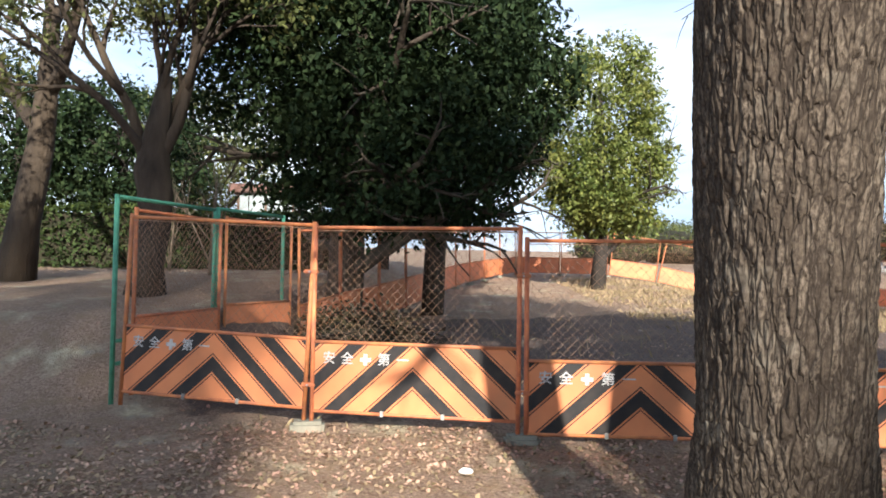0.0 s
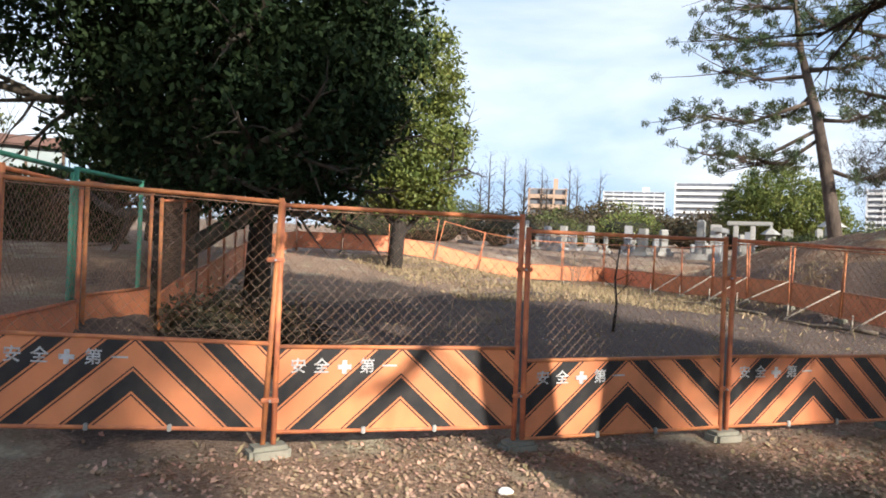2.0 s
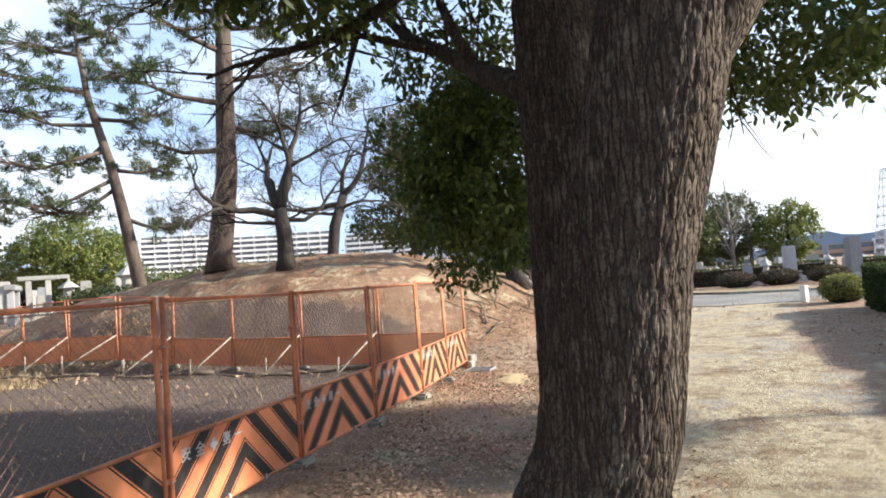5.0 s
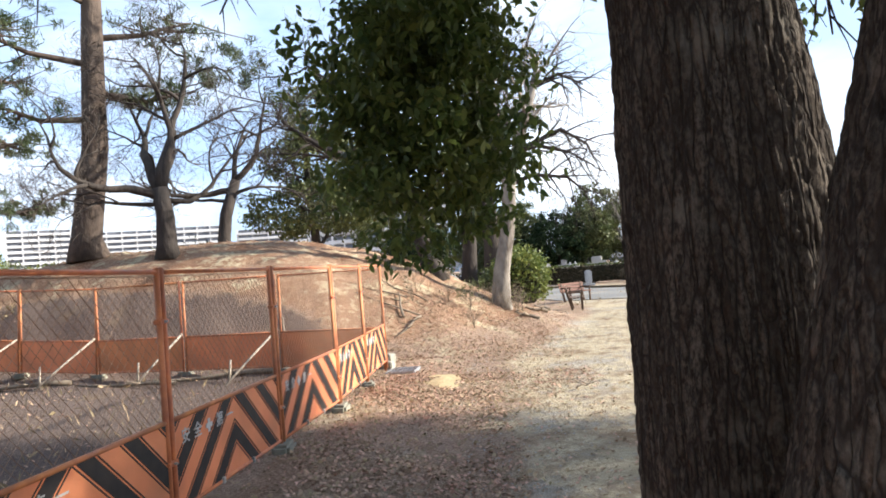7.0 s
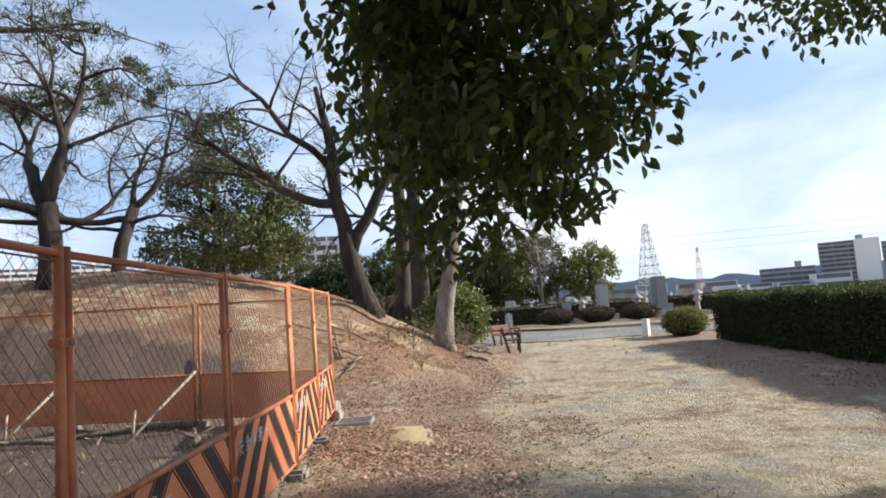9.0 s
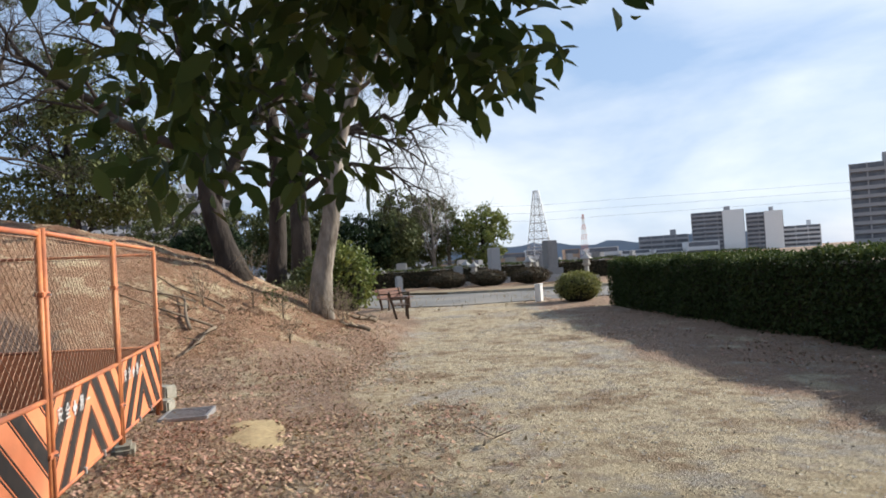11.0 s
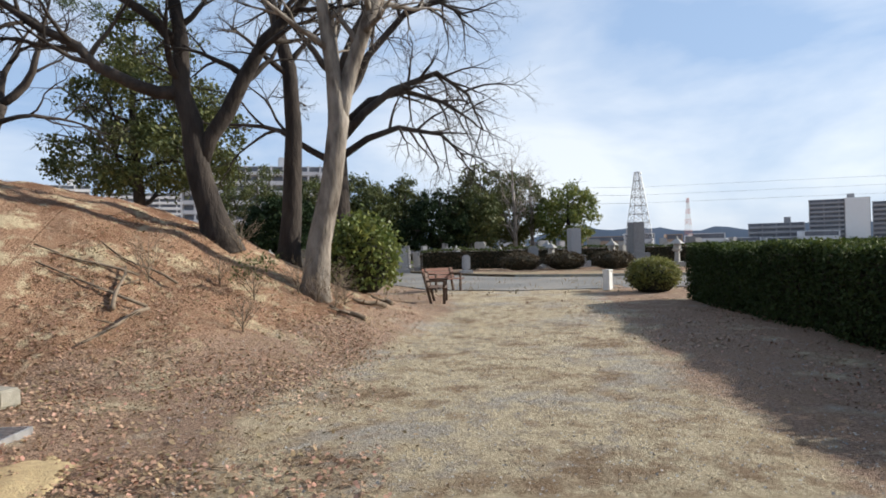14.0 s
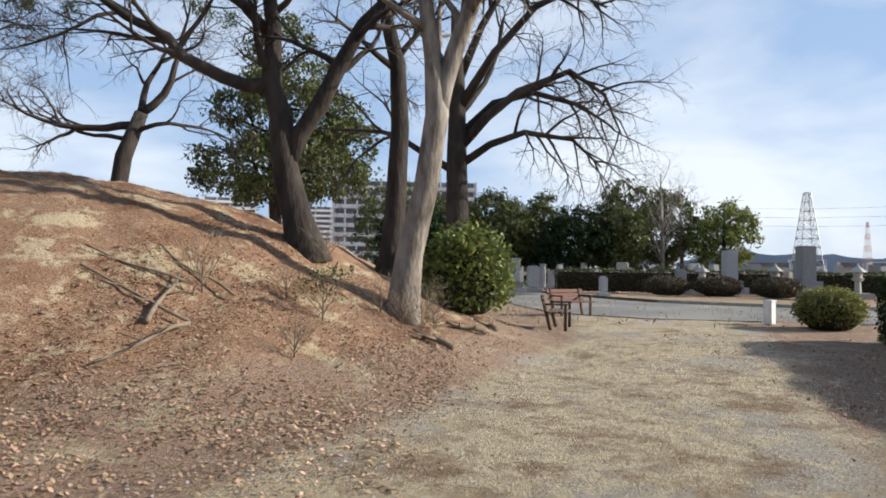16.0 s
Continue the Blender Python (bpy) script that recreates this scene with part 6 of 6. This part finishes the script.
building((388, -233), (371.5, -258), -6, 12.5, 14, 6, M_FACADE_GREY, "low grey-brown apartment block", 4)
building((360, -320), (346, -335), -6, 13.5, 14, 7, M_FACADE, "low pale apartment block", 3)
building((208.4, -214.4), (196, -226), -6, 30.5, 14, 11, M_FACADE_GREY, "tall grey office building", 3)
for i in range(16):
    b0 = radians(-36 + 2.6 * i)
    x, y = 430 * math.cos(b0), 430 * math.sin(b0)
    s = rg.uniform(8, 22)
    building((x + s * 0.3, y - s * 0.5 + s), (x, y - s * 0.5), -3, rg.uniform(3, 9), 10, 2, rg.choice([M_FACADE, M_FACADE_GREY, M_FACADE_TAN, M_FACADE]), "low town house roofs far off", 1, False)

hut = thing("park_hut", (-6.9, 28.9, gz(-6.9, 28.9)), "small hut with pale panel walls and a red-brown roof", "hut", turn=6)
part("wall", block(3.4, 2.4, 2.9, bevel=0.01), M_PALE_PANEL, hut)
for s in (-1.5, -0.5, 0.5, 1.5):
    part("wall_post", block(0.09, 0.09, 2.92, (s * 1.1, -1.2, 0)), M_TIMBER, hut)
part("roof", block(4.0, 3.0, 0.34, (0, 0, 2.9), 0.05), M_ROOF_RED, hut)


def lattice_tower(x, y, z0, h, w, label, mats, r=0.28):
    lt = thing("lattice_tower", (x, y, z0), label, "tower", "far towers")
    levels = 9
    for k in range(levels):
        za, zb = h * k / levels, h * (k + 1) / levels
        wa, wb = w * (1 - 0.8 * k / levels), w * (1 - 0.8 * (k + 1) / levels)
        cs = [(-1, -1), (1, -1), (1, 1), (-1, 1)]
        for i, (cx, cy) in enumerate(cs):
            ex, ey = cs[(i + 1) % 4]
            for nm, p, q, rr in (("leg", (cx * wa / 2, cy * wa / 2, za), (cx * wb / 2, cy * wb / 2, zb), r), ("brace", (cx * wa / 2, cy * wa / 2, za), (ex * wb / 2, ey * wb / 2, zb), r * 0.6),
                                 ("brace", (ex * wa / 2, ey * wa / 2, za), (cx * wb / 2, cy * wb / 2, zb), r * 0.6), ("girt", (cx * wb / 2, cy * wb / 2, zb), (ex * wb / 2, ey * wb / 2, zb), r * 0.8)):
                child(nm, pipe(p, q, rr, 4).mesh(nm, mats[k % len(mats)], False), lt)
    return lt


lattice_tower(326, -136.5, 0, 37.5, 11, "pale steel lattice tower on the skyline", [M_STEEL], 0.17)
lattice_tower(378.5, -189.5, 0, 28, 4, "slim red and white lattice mast far off", [M_MAST_RED, M_WHITE], 0.085)

# ridge of low hills; distance haze is put into their blue colour
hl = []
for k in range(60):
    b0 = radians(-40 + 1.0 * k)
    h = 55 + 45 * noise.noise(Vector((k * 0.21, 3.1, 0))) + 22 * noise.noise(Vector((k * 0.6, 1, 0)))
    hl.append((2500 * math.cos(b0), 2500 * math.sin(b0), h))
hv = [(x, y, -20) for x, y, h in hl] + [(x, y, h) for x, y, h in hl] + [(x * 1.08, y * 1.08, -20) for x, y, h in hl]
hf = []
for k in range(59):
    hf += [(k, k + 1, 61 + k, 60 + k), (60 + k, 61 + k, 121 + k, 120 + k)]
tagged(new("backdrop", mesh_of("backdrop", hv, hf, M_HILL)), "low hills on the horizon, tinted blue for distance haze", "hill", kind="structure")

# power lines near the tower
pl = thing("power_lines", (326, -136, 30), "thin power lines strung from the lattice tower", "power lines")
for k, z in enumerate((0, -4, -8)):
    for s in (-1, 1):
        child("cable", pipe((0, 0, z), (s * 60 - 20, s * 220, z + 3 + s * 2), 0.045, 4).mesh("cable", M_GLASS_DARK), pl)


# ---- ground litter: fallen leaves, pebbles, straw ----
def scatter(name, label, category, boxes, mat, leaf, seed, lift=0.012, wide=0.6, bend=0.5, tilt=0.35, on_path=False):
    """Flat-lying leaves over stretches of ground: (x0, x1, y0, y1, count)."""
    rng = np.random.default_rng(seed)
    ps = []
    for x0, x1, y0, y1, k in boxes:
        ps.append(np.stack([rng.uniform(x0, x1, k), rng.uniform(y0, y1, k)], -1))
    p = np.concatenate(ps)
    patch = np.array([noise.noise(Vector((a * 0.8, b * 0.8, seed))) for a, b in p])
    p = p[(patch + rng.normal(size=len(p)) * 0.25 > -0.12)]
    if not on_path:
        p = p[path_cover(p[:, 0], p[:, 1]) * rng.random(len(p)) < 0.35]
    k = len(p)
    pc = path_cover(p[:, 0], p[:, 1])
    bz = np.array([bump(a, b, w) for (a, b), w in zip(p, pc)])
    c = np.stack([p[:, 0], p[:, 1], ground_z(p[:, 0], p[:, 1]) + bz + lift], -1)
    a = rng.uniform(0, 6.283, k)
    along = np.stack([np.cos(a), np.sin(a), rng.normal(size=k) * tilt], -1)
    side = np.stack([-np.sin(a), np.cos(a), rng.normal(size=k) * tilt], -1)
    s = leaf * rng.uniform(0.6, 1.3, (k, 1))
    up = np.array([0, 0, 1.0])
    v = np.stack([c - along * s * 0.5, c - side * s * wide * 0.5 + up * s * bend * 0.25, c + along * s * 0.5, c + side * s * wide * 0.5 + up * s * bend * 0.25], 1)
    ob = new(name, quads_of(name, v, mat))
    return tagged(ob, label, category, kind="stuff")


scatter("leaf_litter", "reddish-brown fallen leaves strewn over the ground", "fallen leaves",
        [(-5, 10, 3.0, 6.2, 32000), (9, 20, 1.5, 6.0, 28000), (2, 11, 1.6, 5.0, 9000), (-4, 12, 6, 12, 3500), (14, 25, 0.5, 3, 5000)], M_LITTER, 0.042, 301)
scatter("pale_litter", "pale dry leaves scattered over the ground", "fallen leaves", [(-4, 12, 1.5, 6.0, 7000), (8, 20, 1, 6, 6000)], M_STRAW, 0.05, 302)
scatter("needle_litter", "rust-coloured pine needles and leaves on the mound", "fallen leaves", [(14, 27, 4, 16, 24000)], M_LITTER, 0.042, 303, wide=0.35)
scatter("dry_grass", "short dry straw-coloured grass", "dry grass", [(4, 16, 14, 26, 24000), (-2, 13, 6, 14, 1200), (26, 40, -14, 4, 4000)], M_STRAW, 0.12, 304, 0.03, 0.12, 0.2, 1.6)
scatter("path_pebbles", "pale and grey pebbles trodden into the path", "pebbles", [(4, 24, -4.5, 3.5, 24000)], M_PALE_STONE, 0.022, 305, 0.004, 0.8, 0.9, 0.3, True)
scatter("path_twigs", "dark bits of twig and leaf on the path", "twigs", [(4, 24, -4.5, 3.5, 8000)], M_TWIG, 0.05, 306, 0.006, 0.16, 0.1, 0.12, True)
scatter("shade_litter", "dark fallen leaves in the shade of the hedge", "fallen leaves", [(8, 24, -6.5, -2.5, 7000)], M_LITTER, 0.05, 307)
